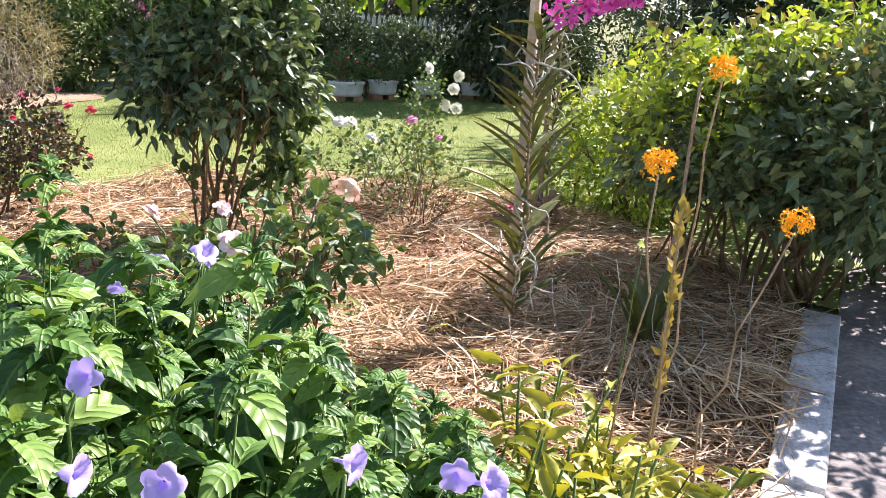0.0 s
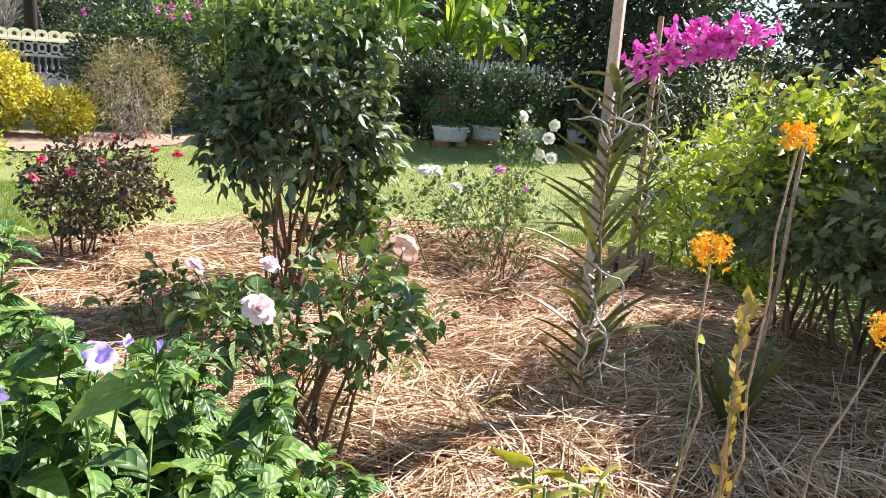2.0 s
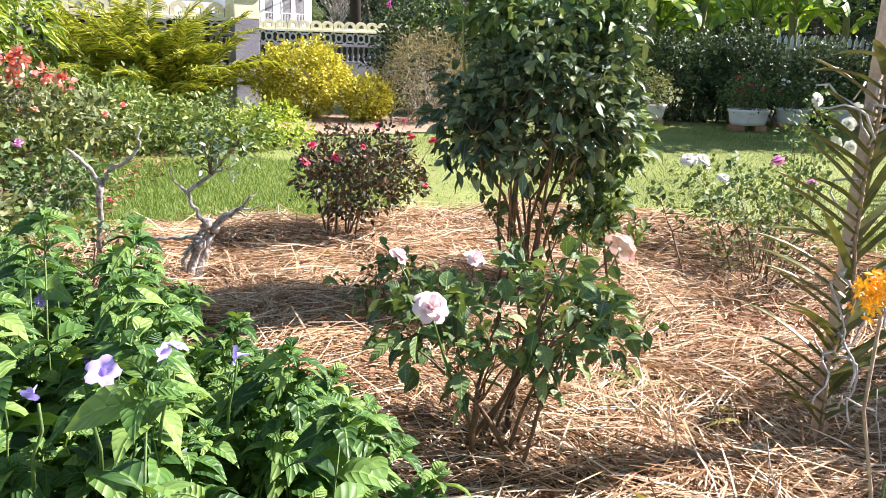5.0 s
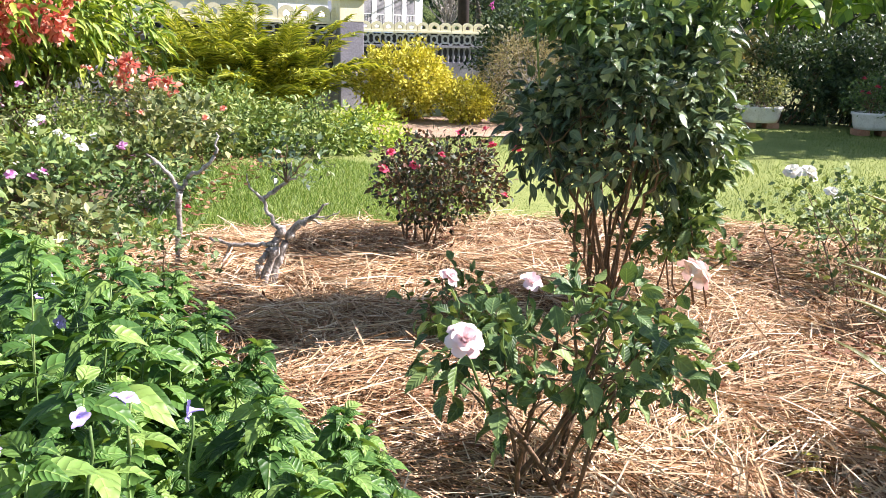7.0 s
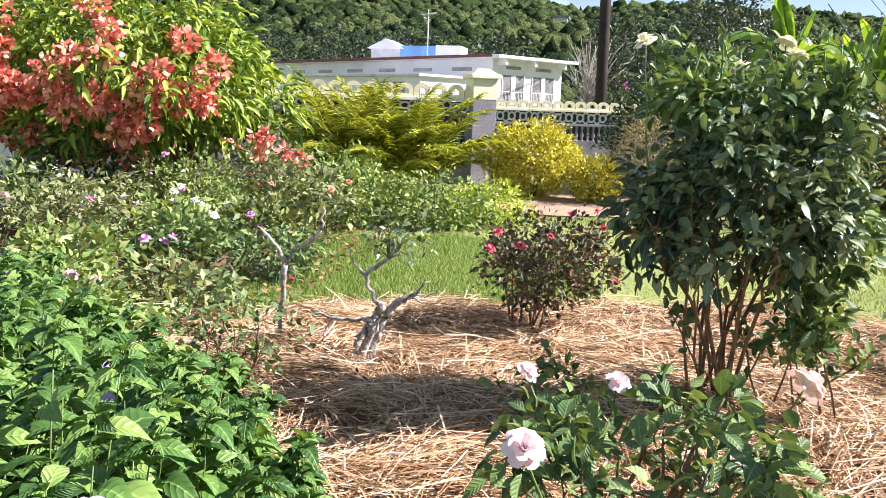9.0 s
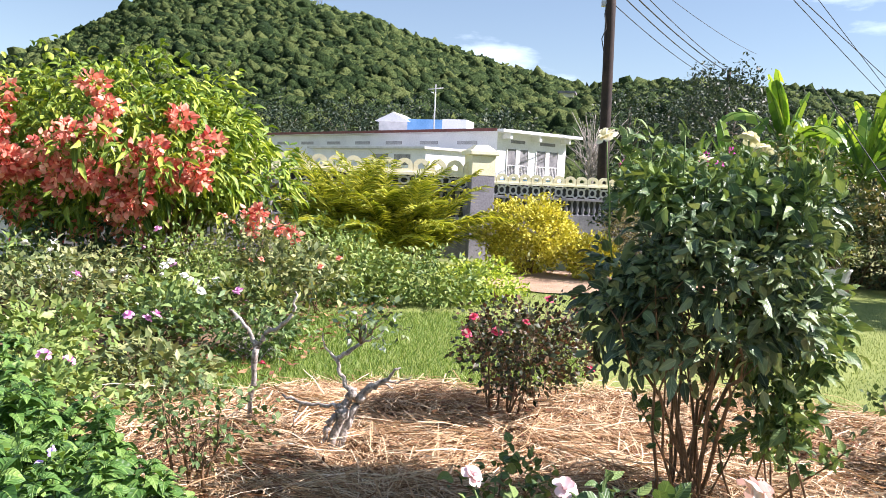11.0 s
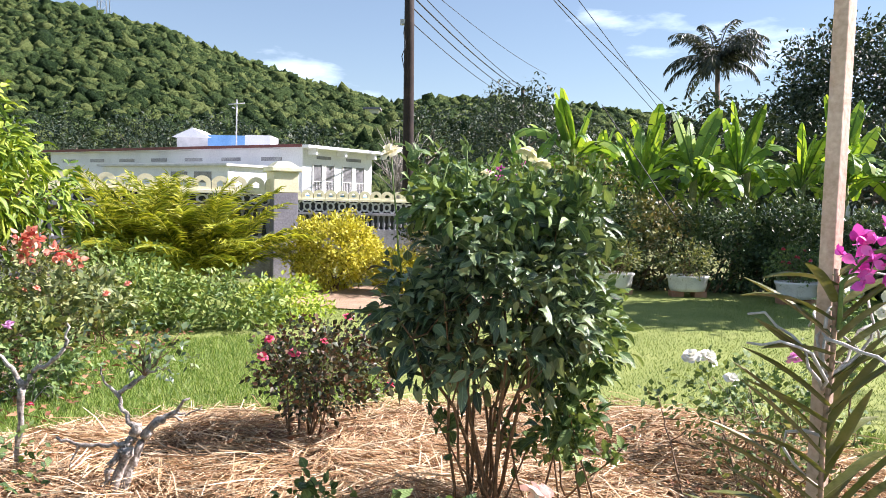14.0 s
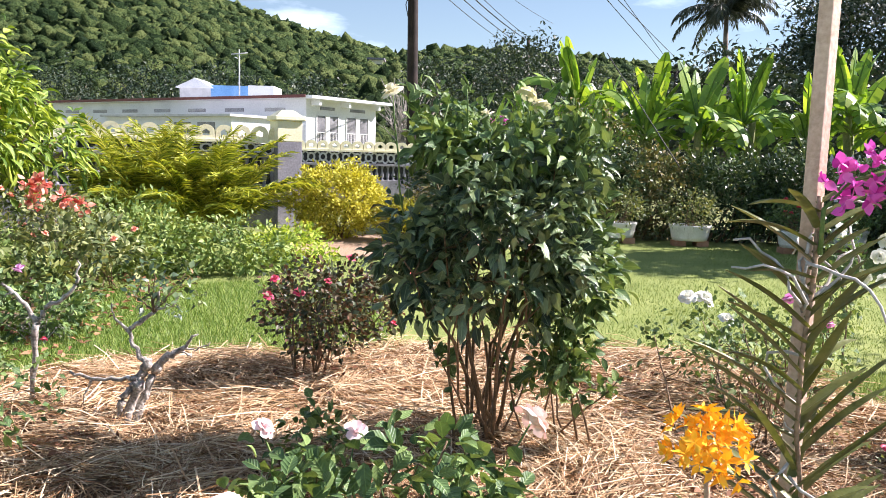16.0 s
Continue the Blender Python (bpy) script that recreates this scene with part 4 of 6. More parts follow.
vanda_a = vanda("strap-leaved orchid with grey roots tied to a timber stake", 3.405, 2.375, 0.15, 1.36, 60, 0.27, 3)
vanda_b = vanda("strap-leaved orchid climbing a weathered stake", 5.17, 4.16, 0.35, 1.35, 26, 0.26, 4)
# magenta spray: an arching stalk with broad five-petalled flowers
stalk(vanda_a, [(3.43, 2.36, 1.22), (3.42, 2.34, 1.33), (3.47, 2.32, 1.40), (3.62, 2.29, 1.44), (3.78, 2.25, 1.49), (3.95, 2.22, 1.54)], 0.006, 0.003, M_green_stem, "flower_stalk")
rng = np.random.default_rng(31)
for k in range(100):
    t = rng.random()
    c = np.array([3.44 + 0.48 * t, 2.33 - 0.11 * t, 1.39 + 0.15 * t]) + rng.normal(0, 0.033, 3)
    d = unit(rng.normal(0, 1, (1, 3)) + np.array([[0, -0.6, 0.2]]))[0]
    a = unit(np.cross(d, [0.1, 0.2, 1.0]))
    b = np.cross(d, a)
    ang = np.arange(5) * 2 * np.pi / 5 + rng.uniform(0, 6)
    ways = np.cos(ang)[:, None] * a + np.sin(ang)[:, None] * b + d * 0.25
    v, f = leaf_batch(np.tile(c - np.array(vanda_a.location), (5, 1)), ways, 0.032, 0.025, LEAF12, rng, 0.2)
    put("flower", mesh_from("flower", v, f, M_magenta), vanda_a, "magenta orchid flower")

# reed orchids with orange heads
for i, (hx, hy, hz, bx, by, r) in enumerate([(2.53, 0.97, 1.06, 2.66, 1.15, 0.036), (2.79, 0.82, 0.955, 2.62, 1.02, 0.032), (2.69, 0.972, 1.245, 2.86, 1.22, 0.031)]):
    ob = thing("reed_orchid", "reed-stemmed orchid with an orange flower head", "orchid", (bx, by, 0), "orange reed orchids")
    rng = np.random.default_rng(60 + i)
    p = wander((bx, by, -0.02), (hx, hy, hz - 0.02), 9, 0.02, rng)
    stalk(ob, p, 0.0035, 0.0022, M_dry_wood)
    d = unit(rng.normal(0, 1, (64, 3)) * np.array([1, 1, 0.7]) + np.array([0, 0, 0.25]))
    for k in range(64):
        a = unit(np.cross(d[k], [0.3, 0.1, 1.0]))
        b = np.cross(d[k], a)
        ang = np.arange(5) * 2 * np.pi / 5
        v, f = leaf_batch(np.tile(np.array([hx, hy, hz]) + d[k] * r * rng.uniform(0.35, 1.0) - np.array(ob.location), (5, 1)), np.cos(ang)[:, None] * a + np.sin(ang)[:, None] * b + d[k] * 0.5, r * 0.34, r * 0.15, LEAF4, rng, 0.2)
        put("floret", mesh_from("floret", v, f, M_orange), ob)
    for k in range(5):
        t = 0.05 + 0.05 * k
        at = p[0] + (p[-1] - p[0]) * t
        strap(ob, at, (math.cos(k * 2.6), math.sin(k * 2.6), 0.5), 0.085, 0.02, 0.6, M_orchid_leaf, 600 + i * 20 + k)
dry = thing("dry_stick", "bare dry grey stick leaning in the bed", "stick", (4.15, 2.2, 0))
stalk(dry, wander((4.08, 2.15, -0.03), (4.40, 2.35, 1.14), 7, 0.006), 0.010, 0.008, M_dry_wood, "shaft", 7)

# canes of leafy yellow-green orchids at the front of the bed
for i, (x, y, h, n) in enumerate([(2.48, 1.25, 0.58, 5), (2.33, 1.10, 0.58, 4), (2.56, 0.97, 0.46, 6), (2.32, 0.90, 0.52, 5), (2.68, 1.10, 0.40, 4)]):
    rng = np.random.default_rng(80 + i)
    ob = thing("cane_orchid", "clump of yellow-green leafy orchid canes", "orchid", (x, y, 0), "leafy canes at the bed front")
    LP, LD = [], []
    for c in range(n + 5):
        tp = np.array([rng.normal(0, 0.14), rng.normal(0, 0.11), h * rng.uniform(0.5, 1.0)])
        p = wander((tp[0] * 0.3, tp[1] * 0.3, -0.02), tp, 6, 0.015, rng)
        sv, sf = tubes([(p, np.linspace(0.006, 0.003, 6))], 5)
        put("cane", mesh_from("cane", sv, sf, M_green_stem), ob)
        for k in range(16):
            t = 0.25 + 0.75 * k / 15
            a = k * np.pi + rng.normal(0, 0.4) + c
            LP.append(p[0] + (tp - p[0]) * t), LD.append((math.cos(a), math.sin(a), 0.55 + rng.normal(0, 0.2)))
    L = rng.uniform(0.05, 0.095, len(LP))
    v, f = leaf_batch(np.array(LP), np.array(LD), L * 1.1, L * 0.36, LEAF12, rng, 0.7, 0.1)
    put("foliage", mesh_from("foliage", v, f, M_orchid_leaf), ob)

# dark strap-leaved plant with a dry flower cane, and a small strap plant in the straw
def rosette(label, x, y, n, length, width, mat, seed, lift=1.1, bend=1.0):
    ob = thing("strap_leaf_plant", label, "plant", (x, y, 0))
    rng = np.random.default_rng(seed)
    for i in range(n):
        a = i * 2.4 + rng.normal(0, 0.2)
        strap(ob, (x + 0.02 * math.cos(a), y + 0.02 * math.sin(a), 0.0), (math.cos(a), math.sin(a), lift * rng.uniform(0.7, 1.5)), length * rng.uniform(0.7, 1.15), width, bend, mat, seed * 30 + i)
    return ob


agave = rosette("dark strap-leaved plant growing in the straw", 3.95, 2.12, 12, 0.42, 0.045, M_vanda, 7, 2.8, 0.9)
rosette("small strap-leaved plant with drooping yellowed leaves", 3.02, 2.9, 11, 0.26, 0.028, M_cover, 8, 1.1, 1.9)
rosette("yellowed strap-leaved plant in the straw", 3.35, 2.62, 9, 0.22, 0.022, M_orchid_leaf, 9, 0.9, 1.5)
cane = thing("seed_cane", "yellow dried seed cane of an orchid", "dried stem", (2.79, 1.09, 0))
stalk(cane, wander((2.79, 1.09, -0.02), (2.688, 1.023, 0.96), 7, 0.006), 0.005, 0.003, M_dry_wood)
rng = np.random.default_rng(90)
for k in range(70):
    t = rng.random((1, 1))
    v, f = leaf_batch(np.array([-0.05, -0.033, 0.48]) + t * np.array([-0.052, -0.034, 0.47]), rng.normal(0, 0.33, (1, 3)) + np.array([0, 0, 1.0]), 0.038, 0.02, LEAF4, rng, 0.2)
    put("bract", mesh_from("bract", v, f, M_seed), cane)

# dry runners among the stakes
for k in range(30):
    rng = np.random.default_rng(300 + k)
    ob = thing("dry_runner", "thin dry grey runner trailing over the straw", "dried stem", (2.9 + 0.05 * k, 1.9, 0), "dry runners among the orchids")
    a = np.array([2.85 + 0.05 * k + rng.normal(0, 0.05), 1.9 + rng.normal(0, 0.25), -0.01])
    stalk(ob, np.concatenate([wander(a, a + [rng.normal(0, 0.08), rng.normal(0, 0.06), rng.uniform(0.15, 0.5)], 6, 0.03, rng), ]), 0.0028, 0.0015, M_root if k % 2 else M_dry_wood)

sprig = thing("orchid_sprig", "thin orchid stem ending in one lime leaf", "orchid", (2.72, 1.2, 0))
stalk(sprig, wander((2.72, 1.2, -0.02), (2.74, 1.16, 0.83), 7, 0.012), 0.0025, 0.0015, M_green_stem)
v, f = leaf_batch(np.array([[0.02, -0.04, 0.83]]), np.array([[-0.8, -0.3, 0.15]]), 0.035, 0.022, LEAF12, np.random.default_rng(3), 0.5)
put("leaf", mesh_from("leaf", v, f, M_lime), sprig, "lime green leaf")
rng = np.random.default_rng(95)
n = 1300
heaps = np.array([(2.0, 5.0, 0.4), (2.3, 3.4, 0.35), (4.5, 4.4, 0.45), (3.5, 5.3, 0.4), (3.9, 3.6, 0.3), (0.6, 4.0, 0.4)])[rng.integers(0, 6, n)]
p = np.stack([heaps[:, 0] + rng.normal(0, 1, n) * heaps[:, 2], heaps[:, 1] + rng.normal(0, 1, n) * heaps[:, 2] * 0.8, np.zeros(n)], -1)
p = p[inside(p[:, 0], p[:, 1], BED)]
n = len(p)
p[:, 2] = bed_height(p[:, 0], p[:, 1]) + 0.05
v, f = leaf_batch(p, np.stack([rng.normal(0, 1, n), rng.normal(0, 1, n), rng.normal(0, 0.25, n)], -1), rng.uniform(0.03, 0.06, n), rng.uniform(0.015, 0.03, n), LEAF4, rng, 0.7)
tagged(put("leaf_litter", mesh_from("leaf_litter", v, f, M_litter)), "fallen reddish brown leaves on the straw", "dead leaves", kind="stuff")

# ---- right-hand hedge shrubs ----
shrub("lime_shrub", "rounded shrub with bright yellow-green leaves", "shrub", (5.85, 4.0, 0), (5.85, 4.0, 0.60), (0.74, 0.6, 0.54), 380, 10, 0.07, 0.07, 0.036, M_lime, M_stem, 14, 0.014, LEAF4, 23, 0.35, 0.6, 0.1, base_spread=0.2)
ix_left = shrub("ixora_shrub", "dense dark-leaved shrub with small red flowers", "shrub", (5.25, 2.62, 0), (5.3, 2.62, 0.80), (0.76, 0.70, 0.60), 560, 10, 0.06, 0.078, 0.042, M_ixora, M_stem, 26, 0.013, LEAF4, 24, 0.35, 0.35, 0.15, base_spread=0.3, floor=0.56)
ix = shrub("ixora_shrub", "dense dark-leaved shrub shading the kerb", "shrub", (6.0, 2.3, 0), (6.05, 2.25, 0.84), (0.85, 0.85, 0.68), 560, 10, 0.06, 0.085, 0.045, M_ixora, M_stem, 16, 0.016, LEAF4, 25, 0.35, 0.55, 0.1, base_spread=0.3)
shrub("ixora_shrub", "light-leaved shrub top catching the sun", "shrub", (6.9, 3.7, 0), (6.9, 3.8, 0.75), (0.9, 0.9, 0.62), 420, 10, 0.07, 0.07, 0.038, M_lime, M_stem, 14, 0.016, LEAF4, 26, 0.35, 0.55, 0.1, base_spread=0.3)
# lime lobes: partly leaf colour, partly sunlight on the crown tops put into colour
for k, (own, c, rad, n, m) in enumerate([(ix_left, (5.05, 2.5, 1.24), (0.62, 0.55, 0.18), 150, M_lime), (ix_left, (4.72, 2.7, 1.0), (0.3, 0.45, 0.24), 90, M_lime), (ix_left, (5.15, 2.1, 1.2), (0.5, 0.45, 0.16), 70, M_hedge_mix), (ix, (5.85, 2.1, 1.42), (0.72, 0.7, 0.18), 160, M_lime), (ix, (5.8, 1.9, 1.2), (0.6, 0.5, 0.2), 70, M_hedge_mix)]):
    add_foliage(own, c, rad, n, 8, 0.06, 0.07, 0.036, m, 420 + k, LEAF4, flat=0.4, label="young yellow-green leaves, paler for the sunlit tops" if m is M_lime else "bronze young leaves")
rng = np.random.default_rng(28)
for k in range(26):
    own = (ix_left, ix)[k % 2]
    a = np.array([(5.25, 6.0)[k % 2] + rng.uniform(-0.6, 0.6), (2.6, 2.2)[k % 2] + rng.uniform(-0.5, 0.5), (1.15, 1.3)[k % 2]])
    e = a + np.array([rng.normal(0, 0.06), rng.normal(0, 0.06), rng.uniform(0.15, 0.36)])
    stalk(own, wander(a, e, 4, 0.01, rng), 0.004, 0.002, M_stem, "shoot", 5)
    v, f = clump_leaves((a + (e - a) * np.array([[0.4], [0.7], [1.0]])) - np.array(own.location), np.tile([0, 0, 1.0], (3, 1)), 4, 0.03, 0.065, 0.034, LEAF4, rng, 0.4)
    put("foliage", mesh_from("foliage", v, f, M_hedge_mix, outline=LEAF4), own, "reddish new shoot leaves")
rng = np.random.default_rng(27)
for k in range(16):
    blossom_ball(ix, (5.95 + rng.uniform(-0.7, 0.8), 2.2 + rng.uniform(-0.6, 0.6), 1.38 + rng.uniform(-0.2, 0.14)), 0.045, 22, 0.035, M_red_petal, seed=k)

shrub("ixora_shrub", "dark glossy shrub hanging over the kerb", "shrub", (5.3, 2.3, 0), (5.12, 1.8, 0.90), (0.68, 0.6, 0.52), 460, 10, 0.06, 0.08, 0.043, M_ixora, M_stem, 10, 0.014, LEAF4, 28, 0.35, 0.55, 0.1, base_spread=0.14, floor=0.5)

# ---- left-hand bed ----
muss = shrub("mussaenda_bush", "large rounded bush with drooping coral pink bracts", "flowering bush", (-3.2, 9.1, 0), (-3.35, 9.1, 1.62), (1.75, 1.5, 1.03), 800, 11, 0.13, 0.16, 0.06, M_muss_leaf, M_stem, 18, 0.04, LEAF12, 31, 0.5, 0.5, 0.5, base_spread=0.3, floor=0.95)
rng = np.random.default_rng(32)
for k in range(66):
    d = unit(np.array([rng.normal(-0.2, 0.6), -abs(rng.normal(0.85, 0.3)), rng.normal(-0.25, 0.42)]))
    p = np.array([-3.35, 9.1, 1.62]) + d * np.array([1.78, 1.54, 1.0]) * rng.uniform(0.96, 1.1)
    blossom_ball(muss, p, 0.16 * rng.uniform(0.6, 1.35), 74, 0.085, M_coral, seed=200 + k, label="coral pink bracts", width=0.72, squash=0.8)
for i, (x, y, rx, rz, n, m) in enumerate([(0.2, 9.7, 0.85, 0.36, 330, M_cover), (-0.75, 9.4, 0.8, 0.42, 300, M_cover), (0.75, 10.3, 0.6, 0.28, 190, M_lime), (-1.3, 10.4, 0.8, 0.55, 240, M_cover)]):
    shrub("ground_cover", "low spreading mound of light green foliage", "ground cover", (x, y, 0), (x, y, rz * 0.6), (rx, 0.65, rz), n, 9, 0.06, 0.085, 0.036, m, M_green_stem, 5, 0.006, LEAF4, 41 + i, 0.4, 0.6, 0.1, "ground cover mounds", 0.3, 0.04)
for i, (x, y, r, h, m, col) in enumerate([(-1.7, 7.9, 0.55, 0.5, M_bed_leaf, M_white_petal), (-1.0, 7.5, 0.45, 0.4, M_bed_leaf, M_lilac_petal), (-2.6, 7.3, 0.6, 0.6, M_bed_leaf, M_white_petal), (-2.2, 8.4, 0.7, 0.75, M_bed_leaf, M_lilac_petal), (-0.9, 8.3, 0.6, 0.62, M_rose_leaf_pale, M_coral), (-3.6, 7.2, 0.7, 0.7, M_cover, M_white_petal), (-0.35, 6.3, 0.4, 0.32, M_rose_leaf_mid, M_white_petal), (-1.2, 6.4, 0.5, 0.36, M_rose_leaf_mid, M_lilac_petal), (-0.4, 4.9, 0.42, 0.34, M_bed_leaf, M_white_petal), (-0.5, 4.0, 0.45, 0.4, M_bed_leaf, M_white_petal), (-1.6, 7.0, 0.5, 0.42, M_cover, M_white_petal), (-2.4, 6.5, 0.6, 0.6, M_bed_leaf, M_lilac_petal), (-1.3, 8.9, 0.6, 0.8, M_rose_leaf_pale, M_coral), (-1.7, 5.6, 0.5, 0.36, M_cover, M_white_petal), (-2.0, 9.4, 0.8, 0.9, M_rose_leaf_pale, M_coral), (-1.1, 4.7, 0.4, 0.34, M_bed_leaf, M_lilac_petal), (-3.3, 8.0, 0.8, 0.8, M_dark_leaf, M_coral)]):
    ob = shrub("periwinkle_bush" if i not in (4,) else "thin_shrub", "low bush with small white flowers" if col is M_white_petal else ("low bush with small pink flowers" if col is M_lilac_petal else "wispy grey-green shrub with a few coral flowers"), "flowering bush", (x, y, 0), (x, y, h * 0.6), (r, r * 0.8, h * 0.5), int((150, 95, 120)[i % 3] * r / 0.5), 8, 0.06, (0.068, 0.10, 0.085)[i % 3], (0.032, 0.047, 0.038)[i % 3], (m, M_cover, M_rose_leaf_pale)[(i * 2 + 1) % 3] if m is M_bed_leaf else m, M_deadwood if i % 3 == 0 else M_stem, 18, 0.006, LEAF4, 51 + i, 0.3, 0.5, 0.1, "", 0.12, 0.05)
    rng = np.random.default_rng(70 + i)
    if i in (6, 8, 9):
        continue
    if i == 12:
        for k in range(5):
            blossom_ball(ob, (-1.65 + 0.13 * k + rng.normal(0, 0.05), 8.62 + rng.normal(0, 0.06), 0.88 + rng.uniform(-0.1, 0.14)), 0.07, 26, 0.075, M_coral, seed=260 + k, label="coral red bracts", width=0.75)
    for k in range((4 if col is M_coral else 3) if i not in (0, 2) else 12):
        a = rng.uniform(0, 6.28)
        flower(ob, (x + r * 0.8 * math.cos(a), y - abs(r * 0.7 * math.sin(a)), h * rng.uniform(0.6, 1.1)), 0.066 if col is not M_coral else 0.055, col, 2, label="small open flower")

rng = np.random.default_rng(97)
n = 1500
p = np.stack([rng.uniform(-4.2, 0.1, n), rng.uniform(5.4, 9.0, n), np.zeros(n)], -1)
p[:, 2] = 0.03 + rng.uniform(0, 0.05, n)
v, f = leaf_batch(p, np.stack([rng.normal(0, 1, n), rng.normal(0, 1, n), rng.normal(0.1, 0.3, n)], -1), rng.uniform(0.04, 0.09, n), rng.uniform(0.02, 0.04, n), LEAF4, rng, 0.7)
tagged(put("leaf_litter", mesh_from("leaf_litter", v, f, M_litter)), "fallen brown leaves under the flower bushes", "dead leaves", kind="stuff")

# golden palm clump
palm = thing("palm_clump", "golden-green feathery palm clump in the garden", "palm", (-1.45, 12.9, 0))
rng = np.random.default_rng(33)
for k in range(150):
    a = rng.uniform(0, 2 * np.pi)
    b = np.array([rng.normal(0, 0.34), rng.normal(0, 0.2), 0.0])
    L = rng.uniform(1.2, 2.05)
    up = rng.uniform(0.75, 3.3)
    q, d = [b], unit(np.array([math.cos(a), math.sin(a), up]))
    for s in range(9):
        d = unit(d + np.array([0, 0, -0.021 * (s + 1)]))
        q.append(q[-1] + d * L / 9)
    q = np.array(q)
    sv, sf = tubes([(q, np.linspace(0.014, 0.003, len(q)))], 5)
    tt = np.repeat(np.linspace(0.2, 1.0, 58), 2)
    idx = tt * 9
    i0 = np.minimum(idx.astype(int), 8)
    at = q[i0] + (q[i0 + 1] - q[i0]) * (idx - i0)[:, None]
    tan = unit(q[i0 + 1] - q[i0])
    sd = unit(np.cross(tan, [0, 0, 1.0]))
    sgn = np.tile([1, -1], 58)[:, None]
    way = unit(tan * 0.7 + sd * sgn * 0.8 + np.array([0, 0, 0.15]) + rng.normal(0, 0.1, (116, 3)))
    ll = 0.40 * (1 - 0.55 * np.abs(tt - 0.45)) * rng.uniform(0.85, 1.15, 116)
    v, f = leaf_batch(at, way, ll, 0.016, LEAF4, rng, 0.5, 0.25)
    fr = put("frond", mesh_from("frond", np.concatenate([v, sv]), np.concatenate([f, sf + len(v)]), M_palm), palm)
shrub("duranta_shrub", "rounded bright yellow-leaved shrub", "shrub", (0.95, 13.5, 0), (0.95, 13.5, 0.62), (0.86, 0.7, 0.56), 900, 13, 0.06, 0.07, 0.036, M_yellow, M_stem, 8, 0.015, LEAF4, 34, 0.45, 0.6, 0.0)
shrub("duranta_shrub", "small bright yellow-leaved shrub", "shrub", (1.98, 13.2, 0), (1.98, 13.2, 0.33), (0.42, 0.4, 0.32), 280, 12, 0.06, 0.07, 0.036, M_yellow, M_stem, 6, 0.012, LEAF4, 35, 0.45, 0.6, 0.0)
tw = shrub("wispy_shrub", "wispy half-dry brown shrub with bare twigs", "shrub", (2.95, 13.2, 0), (2.95, 13.2, 0.80), (0.82, 0.7, 0.62), 420, 9, 0.08, 0.11, 0.012, M_twig_leaf, M_deadwood, 40, 0.010, LEAF4, 36, 0.35, 0.2, 0.1, base_spread=0.2)

# ---- back row: tubs, picket fence, dark hedge, bananas ----
tubs = []
for i, (x, y, w, plant) in enumerate([(6.75, 13.7, 0.34, 0), (8.25, 13.0, 0.34, 1), (9.25, 13.4, 0.30, 2), (5.6, 13.9, 0.30, 0), (10.3, 13.5, 0.30, 2), (11.4, 13.4, 0.3, 0)]):
    ob = thing("plant_tub", "old white tub standing on blocks under plants", "planter", (x, y, 0), "white tubs before the hedge")
    for s in (-1, 1):
        part("block", boxm(s * w * 0.55 - 0.1, -0.12, 0.0, s * w * 0.55 + 0.1, 0.12, 0.10, 0.008), M_block, ob)
    prof = [(0.0, 0.10), (w * 0.82, 0.10), (w * 0.9, 0.16), (w * 0.97, 0.30), (w * 1.04, 0.33), (w * 1.04, 0.36), (w * 0.98, 0.36), (w * 0.92, 0.30), (0.0, 0.28)]
    V, F = [], []
    n = 28
    for r_, z_ in prof:
        for k in range(n):
            a = 2 * np.pi * k / n
            V.append((r_ * math.cos(a), r_ * 0.72 * math.sin(a), z_))
    for p in range(len(prof) - 1):
        for k in range(n):
            a, b = p * n + k, p * n + (k + 1) % n
            F += [(a, b, b + n), (a, b + n, a + n)]
    put("tub", mesh_from("tub", np.array(V), np.array(F), M_tub), ob)
    m = [M_rose_leaf_pale, M_rose_leaf_mid, M_rose_leaf_mid][plant]
    sh = shrub("tub_plant", ["grey-green shrubby plant filling a white tub", "potted plant with small red flowers in a tub", "leafy rose growing from a white tub"][plant], "potted plant", (x, y, 0.28), (x, y, 0.62), (0.48, 0.36, 0.30), 150, 8, 0.06, 0.06, 0.028, m, M_stem, 9, 0.008, LEAF4, 130 + i, 0.3, 0.5, 0.1, floor=0.06)
    if plant:
        for k in range(8):
            rng = np.random.default_rng(140 + 10 * i + k)
            flower(sh, (x + rng.uniform(-0.4, 0.4), y - rng.uniform(0.1, 0.35), 0.74 + rng.uniform(-0.1, 0.2)), 0.05, M_red_petal if plant == 1 else M_white_petal, 2)
picket = thing("picket_fence", "white painted wooden picket fence behind the hedge", "fence", (8.4, 14.75, 0), kind="")
pk = bmesh.new()
_pts = [(-0.035, 0.0), (0.035, 0.0), (0.035, 1.50), (0.0, 1.59), (-0.035, 1.50)]
for yy in (-0.01, 0.01):
    for px, pz in _pts:
        pk.verts.new((px, yy, pz))
pk.verts.ensure_lookup_table()
pk.faces.new([pk.verts[i] for i in (0, 1, 2, 3, 4)])
pk.faces.new([pk.verts[i] for i in (9, 8, 7, 6, 5)])
for i in range(5):
    pk.faces.new([pk.verts[i], pk.verts[i + 5], pk.verts[(i + 1) % 5 + 5], pk.verts[(i + 1) % 5]])
first = part("picket", pk, M_picket, picket)
for k in range(1, 50):
    put("picket", first.data, picket).location = (k * 0.125, 0.002 * (k % 3), 0.004 * ((k * 7) % 5))
